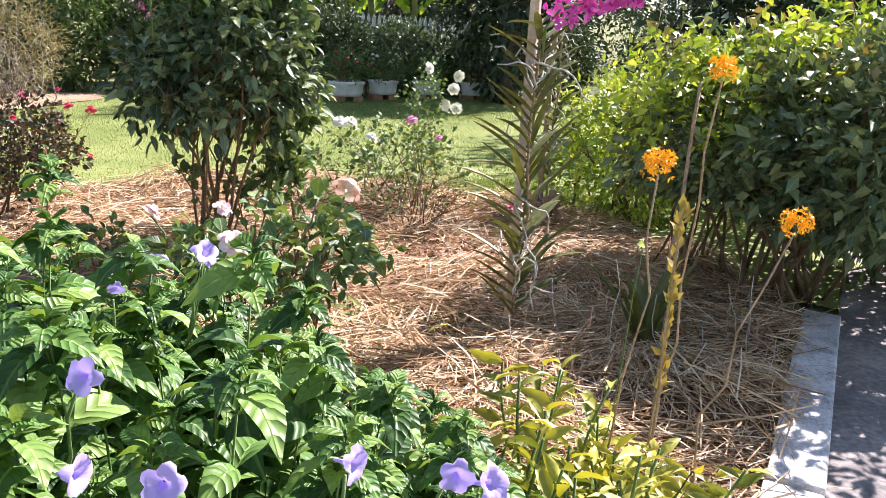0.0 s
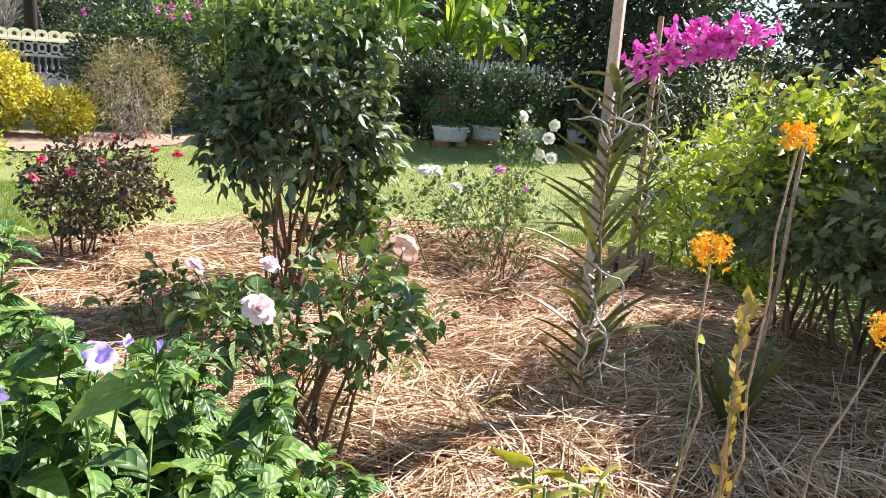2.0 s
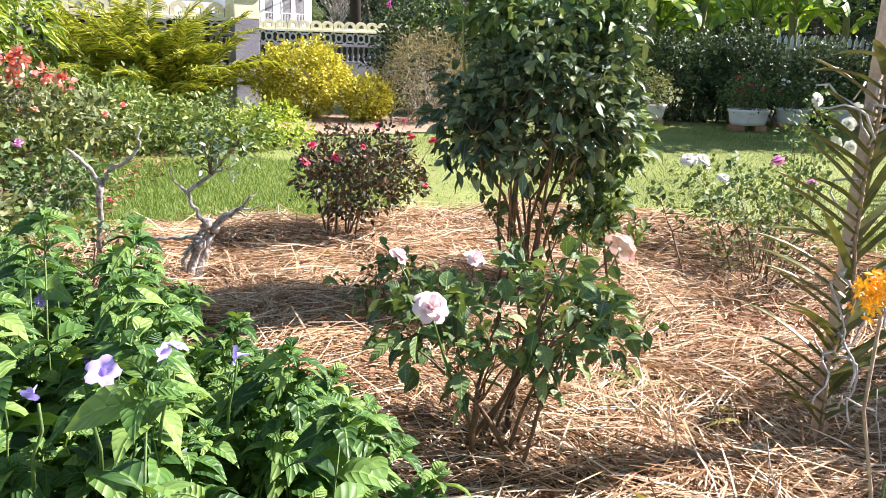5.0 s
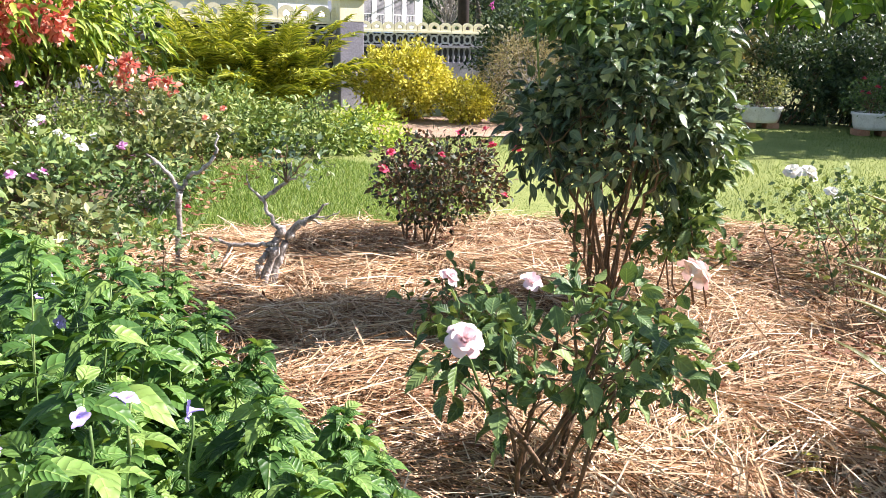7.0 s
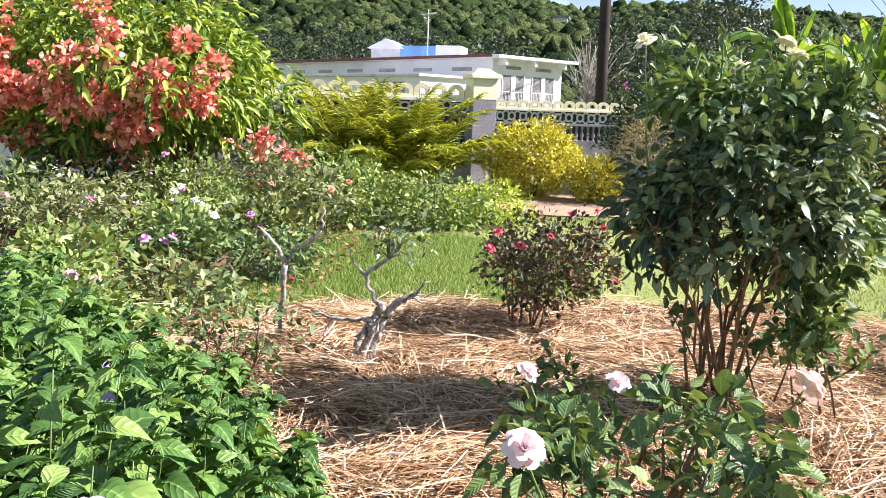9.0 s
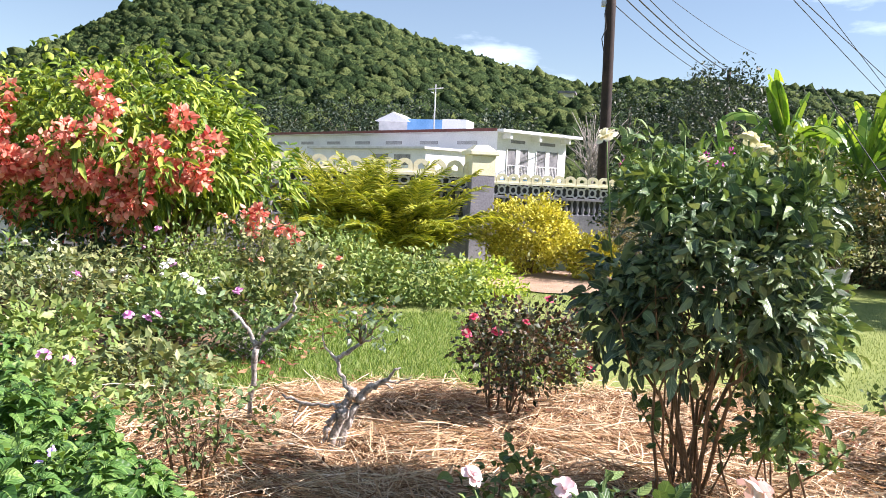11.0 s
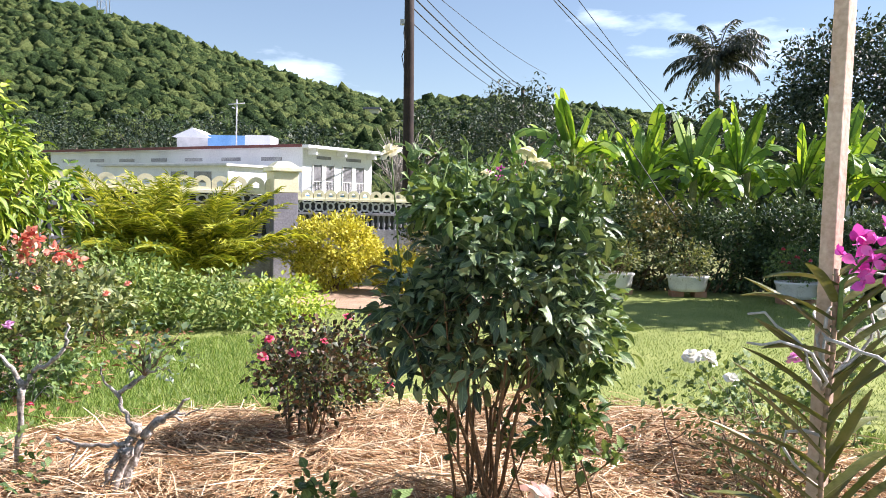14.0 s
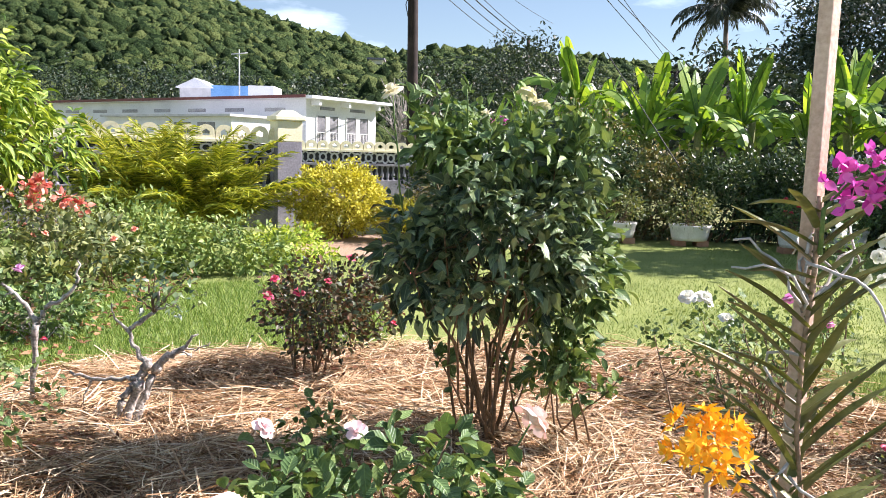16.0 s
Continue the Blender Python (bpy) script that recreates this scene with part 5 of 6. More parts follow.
for z in (0.55, 1.28):
    part("rail", boxm(-0.1, 0.013, z, 6.3, 0.05, z + 0.07, 0.004), M_picket, picket)
HEDGE = [(3.0, 14.9, 1.0, 1.05, M_dark_leaf), (4.2, 14.9, 0.95, 1.12, M_rose_leaf_mid), (5.3, 14.8, 0.95, 0.92, M_dark_leaf), (6.5, 15.0, 1.0, 0.80, M_hedge_mix), (7.7, 14.6, 1.0, 0.78, M_dark_leaf), (8.75, 14.3, 0.75, 0.84, M_dark_leaf), (10.2, 14.4, 0.7, 0.74, M_rose_leaf), (11.2, 14.3, 0.9, 0.62, M_dark_leaf), (12.5, 14.3, 0.9, 0.66, M_dark_leaf), (13.6, 13.2, 1.1, 0.9, M_dark_leaf), (14.2, 11.0, 1.3, 1.0, M_dark_leaf), (14.2, 8.5, 1.3, 1.0, M_dark_leaf)]
for i, (x, y, rx, h, m) in enumerate(HEDGE):
    hb = shrub("garden_hedge", "dense dark green garden shrub behind the lawn", "hedge", (x, y, 0), (x, y, h), (rx, 0.75, h * 0.95), 600, 11, 0.09, 0.10, 0.045, m, M_stem, 8, 0.02, LEAF4, 150 + i, 0.4, 0.55, 0.1, "shrubs behind the lawn", 0.25, 0.05)
    if i in (1, 2, 0):
        rng = np.random.default_rng(170 + i)
        for k in range(3):
            blossom_ball(hb, (x + rng.uniform(-0.7, 0.7), y - 0.55 - rng.uniform(0, 0.15), h * 1.85 + rng.uniform(-0.5, 0.12)), 0.05, 16, 0.05, M_magenta, seed=180 + k + 20 * i, label="magenta blossom")


def banana(x, y, h, n, seed, leaf=1.5):
    rng = np.random.default_rng(seed)
    ob = thing("banana_plant", "banana plant with broad torn upright leaves", "banana plant", (x, y, 0), "bananas behind the garden")
    stalk(ob, wander((x, y, -0.05), (x + rng.normal(0, 0.1), y, h * 0.62), 6, 0.03, rng), 0.11, 0.06, M_banana_stem, "trunk", 9)
    for i in range(n):
        a = i * 2.4 + rng.normal(0, 0.4)
        up = rng.choice([4.0, 2.6, 1.6, 1.0, 0.6, 0.4])
        L = leaf * rng.uniform(0.75, 1.1)
        d = unit(np.array([math.cos(a), math.sin(a), up]))
        q = [np.array([0, 0, h * 0.58])]
        for s in range(14):
            d = unit(d + np.array([0, 0, -0.02 * (s + 1) * (1.0 if up < 2 else 0.35)]))
            q.append(q[-1] + d * L / 14)
        q = np.array(q)
        V, F, o = [], [], 0
        side = unit(np.cross(unit(q[5] - q[0]), [0, 0, 1.0]) + rng.normal(0, 0.25, 3))
        for s in (-1, 1):
            k = 3
            while k < 14:
                run = int(rng.integers(1, 3)) if up < 3 else int(rng.integers(1, 4))
                e = min(14, k + run)
                dr = rng.uniform(-0.2, 0.65)
                rows = []
                for j in range(k, e + 1):
                    t = (j - 3) / 11
                    w = L * 0.125 * math.sin(math.pi * min(0.97, 0.10 + 0.86 * t)) ** 0.6
                    edge = q[j] + side * s * w + np.array([0, 0, -dr * w - 0.12 * w]) + (unit(q[j] - q[j - 1]) * w * 0.25)
                    rows += [q[j], (q[j] + edge) / 2 + np.array([0, 0, 0.06 * w]), edge]
                V += rows
                for j in range(e - k):
                    for c in (0, 1):
                        b = o + j * 3 + c
                        F += [(b, b + 1, b + 4), (b, b + 4, b + 3)]
                o += len(rows)
                k = e
        mv, mf = tubes([(q, np.linspace(0.028, 0.006, len(q)))], 6)
        v = np.array(V)
        put("leaf", mesh_from("leaf", np.concatenate([v, mv]), np.concatenate([np.array(F), mf + len(v)]), M_banana), ob)
    return ob


for i, (x, y, h, n, L) in enumerate([(4.3, 16.3, 2.2, 7, 1.5), (5.2, 16.2, 3.0, 7, 1.7), (6.6, 16.4, 2.6, 8, 1.6), (7.5, 16.0, 2.7, 9, 1.6), (8.5, 16.3, 2.9, 9, 1.7), (9.6, 16.0, 2.7, 8, 1.6), (10.5, 16.2, 3.1, 9, 1.7), (11.6, 16.0, 2.9, 8, 1.6), (12.8, 16.0, 2.9, 8, 1.6), (7.0, 17.2, 3.0, 7, 1.6), (9.2, 17.3, 3.1, 7, 1.6), (5.9, 17.0, 2.6, 7, 1.5), (3.6, 17.0, 1.9, 6, 1.3), (8.0, 16.9, 2.4, 8, 1.5), (11.0, 17.0, 2.6, 8, 1.6)]):
    banana(x, y, h + 0.72 + 0.25 * math.sin(i * 2.3), n + 9, 210 + i, L * 0.80)
shrub("bougainvillea", "straggling bougainvillea with magenta flowers", "climber", (5.2, 15.2, 0), (5.3, 15.1, 1.9), (0.9, 0.5, 0.5), 120, 8, 0.09, 0.08, 0.04, M_hedge_mix, M_stem, 10, 0.015, LEAF4, 240)

# ---- boundary wall with ornamental blocks ----


def arch_mesh(w, h, d, mat):
    """A crest block: an arch with a six-sided opening."""
    n = 13
    out, inn = [], []
    for i in range(n):
        a = math.pi * i / (n - 1)
        out.append((-w / 2 * 0.985 * math.cos(a) * (1.0 if 0.12 < a / math.pi < 0.88 else 1.0), max(0.0, h * 0.40 + h * 0.60 * math.sin(a) ** 0.9) if 0 < i < n - 1 else 0.0))
        k = (i / (n - 1)) * 4
        hexp = [(-0.20, 0.24), (-0.22, 0.50), (0.0, 0.70), (0.22, 0.50), (0.20, 0.24)]
        j = min(3, int(k))
        t = k - j
        inn.append(((hexp[j][0] * (1 - t) + hexp[j + 1][0] * t) * w, (hexp[j][1] * (1 - t) + hexp[j + 1][1] * t) * h))
    V, F = [], []
    for y in (-d / 2, d / 2):
        V += [(x, y, z) for x, z in out] + [(x, y, z) for x, z in inn]
    m = 2 * n
    for i in range(n - 1):
        F.append((i, i + 1, n + i + 1, n + i))
        F.append((m + i + 1, m + i, m + n + i, m + n + i + 1))
        F.append((i + 1, i, m + i, m + i + 1))
        F.append((n + i, n + i + 1, m + n + i + 1, m + n + i))
    F += [(0, n, n + n - 1, n - 1)[::-1], (m, m + n, m + n + n - 1, m + n - 1), (0, m, m + n, n)[::-1], (n - 1, 2 * n - 1, m + 2 * n - 1, m + n - 1)]
    return mesh_from("crest_block", np.array(V), F, mat, False)


def lattice_mesh(w, h, d, mat):
    """An open block: a ring with four arms to its corners."""
    bm = bmesh.new()
    n = 12
    r0, r1 = h * 0.24, h * 0.40
    vs = []
    for y in (-d / 2, d / 2):
        for r in (r0, r1):
            vs.append([bm.verts.new((r * math.cos(2 * math.pi * i / n) * w / h * 0.9, y, h / 2 + r * math.sin(2 * math.pi * i / n))) for i in range(n)])
    for i in range(n):
        j = (i + 1) % n
        for q in ((vs[0][i], vs[0][j], vs[1][j], vs[1][i]), (vs[2][j], vs[2][i], vs[3][i], vs[3][j]), (vs[1][i], vs[1][j], vs[3][j], vs[3][i]), (vs[0][j], vs[0][i], vs[2][i], vs[2][j])):
            bm.faces.new(q)
    for sx in (-1, 1):
        for sz in (-1, 1):
            c = Matrix.Translation((sx * w * 0.40, 0, h / 2 + sz * h * 0.40)) @ Matrix.Rotation(-sx * sz * math.atan2(h, w), 4, "Y") @ Matrix.Diagonal((w * 0.34, d * 0.9, h * 0.13, 1))
            bmesh.ops.create_cube(bm, size=1.0, matrix=c)
    me = bpy.data.meshes.new("lattice_block")
    bm.to_mesh(me)
    bm.free()
    me.materials.append(mat)
    return me


def baluster_mesh(h, mat):
    prof = [(0.05, 0), (0.05, 0.05), (0.028, 0.09), (0.05, 0.3), (0.055, 0.42), (0.03, 0.6), (0.026, 0.8), (0.045, 0.92), (0.05, 1.0)]
    n = 10
    V = [(r * math.cos(2 * math.pi * k / n), r * math.sin(2 * math.pi * k / n), z * h) for r, z in prof for k in range(n)]
    F = []
    for p in range(len(prof) - 1):
        for k in range(n):
            a, b = p * n + k, p * n + (k + 1) % n
            F.append((a, b, b + n, a + n))
    return mesh_from("baluster", np.array(V), F, mat)


def ornate_wall(label, x0, x1, y, turn, pitch, zc, crest_h, lat_h, bal_h):
    """A run of wall: solid foot, balusters, rail, open blocks, rail, crest."""
    ob = thing("boundary_wall", label, "wall", (x0, y, 0), kind="structure")
    ob.rotation_euler.z = radians(turn)
    L = x1 - x0
    z_lat = zc - 0.06 - lat_h
    z_bal = z_lat - 0.07 - bal_h
    part("foot", boxm(0, -0.09, -0.05, L, 0.09, z_bal, 0.006), M_fence_grey, ob)
    part("lower_rail", boxm(0, -0.075, z_lat - 0.07, L, 0.075, z_lat, 0.006), M_fence_grey, ob)
    part("upper_rail", boxm(0, -0.085, zc - 0.06, L, 0.085, zc, 0.006), M_wall_cream, ob)
    # added dark sheet: stands in for the shade behind blocks and balusters
    part("shade_sheet", boxm(0.01, 0.05, z_bal, L - 0.01, 0.07, zc - 0.065), M_gap_shade, ob, "dark sheet standing in for shade behind the open blocks")
    am, lm, bmn = arch_mesh(pitch, crest_h, 0.11, M_wall_cream), lattice_mesh(pitch, lat_h, 0.07, M_fence_white), baluster_mesh(bal_h, M_fence_grey)
    n = int(L / pitch)
    for k in range(n):
        put("crest_block", am, ob).location = ((k + 0.5) * L / n, 0, zc)
        put("lattice_block", lm, ob).location = ((k + 0.5) * L / n, 0, z_lat)
        for h in (0.25, 0.75):
            put("baluster", bmn, ob).location = ((k + h) * L / n, 0, z_bal)
    return ob


ornate_wall("grey and cream garden wall with ornamental concrete blocks", -10.06, 0.34, 11.94, 20.0, 0.31, 1.57, 0.25, 0.20, 0.52)
ornate_wall("distant stretch of ornamental block wall along the road", -3.0, 6.5, 22.4, 18.0, 0.32, 1.44, 0.24, 0.32, 0.40)
pil = thing("gate_pillar", "cream and grey concrete pillar ending the wall", "pillar", (-0.28, 15.5, 0), kind="structure")
pil.rotation_euler.z = radians(28)
part("shaft", boxm(-0.23, -0.23, -0.05, 0.23, 0.23, 1.55, 0.012), M_fence_grey, pil, "grey painted shaft")
part("upper_shaft", boxm(-0.235, -0.235, 1.55, 0.235, 0.235, 1.93, 0.012), M_wall_cream, pil, "cream painted top")
part("cap", boxm(-0.29, -0.29, 1.93, 0.29, 0.29, 2.02, 0.02), M_wall_cream, pil)
bm = bmesh.new()
bmesh.ops.create_cone(bm, cap_ends=True, segments=4, radius1=0.34, radius2=0.16, depth=0.1, matrix=Matrix.Translation((0, 0, 2.07)) @ Matrix.Rotation(math.pi / 4, 4, "Z"))
part("cap_top", bm, M_wall_cream, pil)
gw = thing("yard_wall", "plain pale grey rendered wall beyond the bushes", "wall", (-14.5, 11.2, 0), kind="structure")
part("face", boxm(0, -0.08, -0.05, 8.4, 0.08, 1.12, 0.01), M_fence_white, gw)
part("coping", boxm(-0.03, -0.12, 1.12, 8.43, 0.12, 1.18, 0.01), M_fence_grey, gw)

# ---- house across the road ----
house = thing("bungalow", "long low white flat-roofed bungalow across the road", "house", (-4.0, 41.0, 0))
house.rotation_euler.z = math.atan2(0.58, -0.815) - math.pi
# local axes: -x runs along the long side, +y along the short front
H = 4.0
part("wall", boxm(-23.0, 0.0, -0.1, 0.0, 0.25, H - 0.12), M_wall_white, house, "white painted long wall")
part("wall", boxm(-0.25, 0.251, -0.1, 0.0, 5.4, H - 0.12), M_wall_white, house, "white painted front wall")
part("wall", boxm(-23.0, 5.15, -0.1, -0.26, 5.4, H - 0.12), M_wall_white, house)
part("wall", boxm(-23.0, 0.26, -0.1, -22.75, 5.14, H - 0.12), M_wall_white, house)
part("roof", boxm(-23.4, -0.35, H - 0.12, 0.75, 5.9, H + 0.03, 0.02), M_wall_white, house, "flat roof slab with deep eaves")
part("roof_edge", boxm(-23.42, -0.40, H - 0.08, 0.3, -0.352, H + 0.07, 0.005), M_roof_red, house, "dark red roof edge")
for k in range(7):
    x = -2.2 - 3.1 * k
    v = part("vent", boxm(x - 0.75, -0.02, 3.28, x + 0.75, -0.003, 3.46, 0.004), M_fence_grey, house, "grey louvred vent")
    for j in range(3):
        part("louvre", boxm(x - 0.72, -0.035, 3.31 + 0.05 * j, x + 0.72, -0.022, 3.335 + 0.05 * j), M_fence_white, v)
for y0, y1 in ((0.75, 2.3), (3.0, 4.7)):
    w = part("window", boxm(0.003, y0, 1.75, 0.02, y1, 3.1, 0.003), M_window, house, "dark window behind white grille")
    for a, b in ((y0 - 0.06, y0), (y1, y1 + 0.06), ((y0 + y1) / 2 - 0.16, (y0 + y1) / 2 + 0.16)):
        part("frame", boxm(0.001, a, 1.7, 0.05, b, 3.15, 0.004), M_grille, w)
    for k in range(1, 14):
        yy = y0 + (y1 - y0) * k / 14
        part("bar", boxm(0.03, yy - 0.008, 1.75, 0.045, yy + 0.008, 2.25), M_grille, w)
    part("rail", boxm(0.028, y0, 2.25, 0.047, y1, 2.29), M_grille, w)
    part("sill", boxm(0.0, y0 - 0.1, 1.62, 0.12, y1 + 0.1, 1.70, 0.006), M_wall_white, w)
    part("vent", boxm(0.002, y0 + 0.25, 3.4, 0.03, y1 - 0.25, 3.56, 0.004), M_window, house, "dark vent slot")
for y in (0.4, 2.6, 5.0):
    part("bracket", boxm(0.0, y - 0.08, H - 0.42, 0.6, y + 0.08, H - 0.121, 0.01), M_wall_white, house, "white eave bracket")
part("blue_band", boxm(0.003, 0.3, 1.35, 0.02, 5.3, 1.55), M_blue, house, "blue painted band")
annex = thing("annex", "low flat-roofed white outbuilding before the bungalow", "outbuilding", (-6.6, 36.6, 0))
annex.rotation_euler.z = house.rotation_euler.z
part("wall", boxm(-9.5, 0, -0.1, 0, 3.0, 2.75), M_wall_white, annex)
part("roof", boxm(-9.7, -0.25, 2.75, 0.2, 3.2, 2.86, 0.01), M_fence_white, annex)
for x in (-3.4, -1.7):
    w = part("window", boxm(x - 0.6, -0.03, 2.0, x + 0.6, -0.003, 2.5, 0.004), M_window, annex, "dark window opening")
rh = thing("roof_room", "small blue and white room behind the roof", "outbuilding", (-13.4, 51.0, 0))
part("wall", boxm(0, 0, 0.0, 1.9, 2.5, 4.95), M_fence_white, rh, "white wall")
part("wall", boxm(1.91, 0, 0.0, 4.2, 2.5, 5.15), M_blue, rh, "bright blue wall")
part("wall", boxm(4.21, 0, 0.0, 5.8, 2.5, 5.2), M_wall_white, rh, "white wall")
bm = bmesh.new()
for y in (-0.2, 2.7):
    for x, z in ((-0.25, 4.95), (2.15, 4.95), (1.0, 5.55)):
        bm.verts.new((x, y, z))
bm.verts.ensure_lookup_table()
for q in ((0, 1, 2), (5, 4, 3), (0, 3, 4, 1), (1, 4, 5, 2), (2, 5, 3, 0)):
    bm.faces.new([bm.verts[i] for i in q])
part("roof", bm, M_wall_white, rh, "white gabled roof")
ant = thing("antenna", "thin metal television antenna mast", "antenna", (-9.6, 50.5, 0))
v, f = tubes([(np.array([(0, 0, 4.0), (0, 0, 7.3)]), [0.05, 0.04]), (np.array([(-0.5, 0, 7.0), (0.5, 0, 7.1)]), [0.03, 0.03]), (np.array([(-0.2, -0.3, 6.8), (-0.2, 0.3, 6.8)]), [0.03, 0.03])], 6)
put("mast", mesh_from("mast", v, f, M_metal), ant)
far = thing("hill_house", "small cream house on the hillside", "house", (-12, 190, 0))
part("wall", boxm(-1.6, 0, 10, 1.7, 5, 22.2), M_wall_cream, far)
part("roof", boxm(-2.0, -0.5, 22.2, 2.1, 5.5, 22.6), M_fence_grey, far)

# ---- pole and wires ----
pole = thing("utility_pole", "dark timber utility pole beside the road", "utility pole", (1.62, 30.0, 0))
v, f = tubes([(np.array([(0, 0, -0.5), (-0.02, 0, 3), (-0.08, 0, 7), (-0.14, 0, 11)]), [0.21, 0.20, 0.185, 0.17])], 14)
put("shaft", mesh_from("shaft", v, f, M_pole), pole)
part("clamp", boxm(-0.42, -0.1, 7.75, -0.2, 0.1, 7.95, 0.02), M_metal, pole)
v, f = tubes([(wander((-0.24, -0.18, 7.8), (-0.22, -0.2, 5.4), 7, 0.05), np.full(7, 0.018))], 5)
put("hanging_cable", mesh_from("hanging_cable", v, f, M_wire), pole)
WIRES = [((1.5, 30, 8.9), (9.2, 62, 9.9), 0.030), ((1.5, 30, 8.5), (8.9, 62, 9.5), 0.024), ((1.5, 30, 9.3), (9.6, 62, 9.9), 0.020), ((1.5, 30, 7.95), (8.4, 62, 9.3), 0.018), ((1.5, 30, 9.6), (11.0, 62, 11.2), 0.014),
         ((1.5, 30, 9.1), (-9.0, 12, 8.8), 0.022), ((3.0, 16.5, 8.25), (14.6, 42.0, 5.8), 0.013), ((1.9, 14.5, 7.6), (14.2, 42, 5.9), 0.014), ((2.4, 14.5, 6.9), (15.2, 42, 5.9), 0.014), ((5.8, 16.5, 3.45), (6.6, 14.0, 1.3), 0.010)]
for a, b, r in WIRES:
    t = np.linspace(0, 1, 14)[:, None]
    p = np.array(a) + (np.array(b) - np.array(a)) * t
    p[:, 2] -= (0.3 if a[1] == 30 else 0.0) * (4 * t * (1 - t))[:, 0]
    ob = thing("overhead_wire", "thin dark overhead wire", "cable", a, "overhead wires")
    v, f = tubes([(p - np.array(a), np.full(14, r))], 5)
    put("wire", mesh_from("wire", v, f, M_wire), ob)
p2 = thing("utility_pole", "far utility pole with a crossarm", "utility pole", (14.6, 42, 0))
v, f = tubes([(np.array([(0, 0, -0.3), (0, 0, 6.2)]), [0.12, 0.1])], 8)
put("shaft", mesh_from("shaft", v, f, M_pole), p2)
part("crossarm", boxm(-0.6, -0.06, 5.75, 0.6, 0.06, 5.85), M_pole, p2)

p3 = thing("utility_pole", "distant timber utility pole carrying wires", "utility pole", (9.2, 62, 0))
v, f = tubes([(np.array([(0, 0, -0.3), (0, 0, 10.1)]), [0.16, 0.13])], 8)
put("shaft", mesh_from("shaft", v, f, M_pole), p3)

# ---- trees behind ----
coco = thing("coconut_palm", "tall coconut palm with drooping dark fronds", "palm tree", (18.0, 45.0, 0))
v, f = tubes([(np.array([(0.6, 0, -0.3), (0.4, 0, 3), (0.1, 0, 7), (0, 0, 9.3)]), [0.22, 0.17, 0.14, 0.12])], 10)
put("trunk", mesh_from("trunk", v, f, M_trunk), coco)
rng = np.random.default_rng(61)
for k in range(32):
    a = k * 2.4 + rng.normal(0, 0.2)
    d = unit(np.array([math.cos(a), math.sin(a), rng.uniform(-0.1, 2.4)]))
    q = [np.array([0, 0, 9.3])]
    L = rng.uniform(2.7, 3.4)
    for s in range(10):
        d = unit(d + np.array([0.02, 0, -0.03 * (s + 1)]))
        q.append(q[-1] + d * L / 10)
    q = np.array(q)
    sv, sf = tubes([(q, np.linspace(0.05, 0.012, len(q)))], 5)
    tt = np.repeat(np.linspace(0.12, 1.0, 36), 2)
    idx = tt * 10
    i0 = np.minimum(idx.astype(int), 9)
    at = q[i0] + (q[i0 + 1] - q[i0]) * (idx - i0)[:, None]
    tan = unit(q[i0 + 1] - q[i0])
    sd = unit(np.cross(tan, [0, 0, 1.0]))
    way = unit(tan * 0.6 + sd * np.tile([1, -1], 36)[:, None] * 0.7 + np.array([0, 0, -0.5]) + rng.normal(0, 0.12, (72, 3)))
    v, f = leaf_batch(at, way, 0.85 * (1.1 - 0.7 * tt), 0.085, LEAF4, rng, 0.3, 0.3)
    put("frond", mesh_from("frond", np.concatenate([v, sv]), np.concatenate([f, sf + len(v)]), M_palm_dark), coco)


def tree(name, label, x, y, h, r, rz, seed, mat, clumps=700, L=0.3, trunk=0.25, per=11):
    rng = np.random.default_rng(seed)
    ob = thing(name, label, "tree", (x, y, 0))
    c = crown_points(clumps, rng, 0.45) * np.array([r, r, rz]) + np.array([0, 0, h - rz])
    v, f = clump_leaves(c, c - np.array([0, 0, h - 1.6 * rz]), per, L * 1.1, L, L * 0.42, LEAF4, rng, 0.5, 0.2)
    put("crown", mesh_from("crown", v, f, mat), ob)
    tp = np.array([0, 0, h - rz])
    p = [(wander((0, 0, -0.2), tp, 6, 0.1, rng), np.linspace(trunk, trunk * 0.5, 6))]
    for k in range(9):
        e = c[rng.integers(clumps)]
        p.append((wander(tp * rng.uniform(0.6, 1.0), e, 5, 0.15, rng), np.linspace(trunk * 0.4, trunk * 0.1, 5)))
    sv, sf = tubes(p, 7)
    put("trunk", mesh_from("trunk", sv, sf, M_trunk), ob)
    return ob


tree("mango_tree", "broad dark-leaved mango tree behind the bananas", 23.5, 40, 10.3, 4.6, 3.8, 301, M_far_leaf, 1900, 0.32)
for i, (x, y, h, r) in enumerate([(8.6, 57, 9.6, 3.6), (8, 66, 9.6, 4.5), (14, 70, 9.6, 4.5), (21, 66, 8.6, 4.5), (2, 72, 9.4, 4.0), (30, 58, 9, 5), (38, 50, 9, 5), (14.2, 33, 5.6, 3.0), (19, 30, 4.8, 3.0), (25, 26, 5.5, 3.2), (24, 18, 6, 3.2), (20, 8, 6, 3.0), (11.7, 12.7, 6.2, 1.5), (12.6, 6.6, 4.6, 2.3), (15.0, 4.5, 5.0, 2.6), (-13, 60, 6.8, 3.8), (-20, 64, 7.4, 4.0), (-28, 66, 7.5, 4.2), (-7, 64, 6.8, 3.6)]):
    tree("broadleaf_tree", "distant dense dark green tree", x, y, h, r, h * 0.42 if y > 15 else h * 0.46, 310 + i, M_far_leaf, 420 if y > 15 else 1100, 0.36 if y > 25 else 0.2)
bare = thing("bare_tree", "leafless grey branching tree by the bungalow", "tree", (0.0, 58, 0))
rng = np.random.default_rng(63)
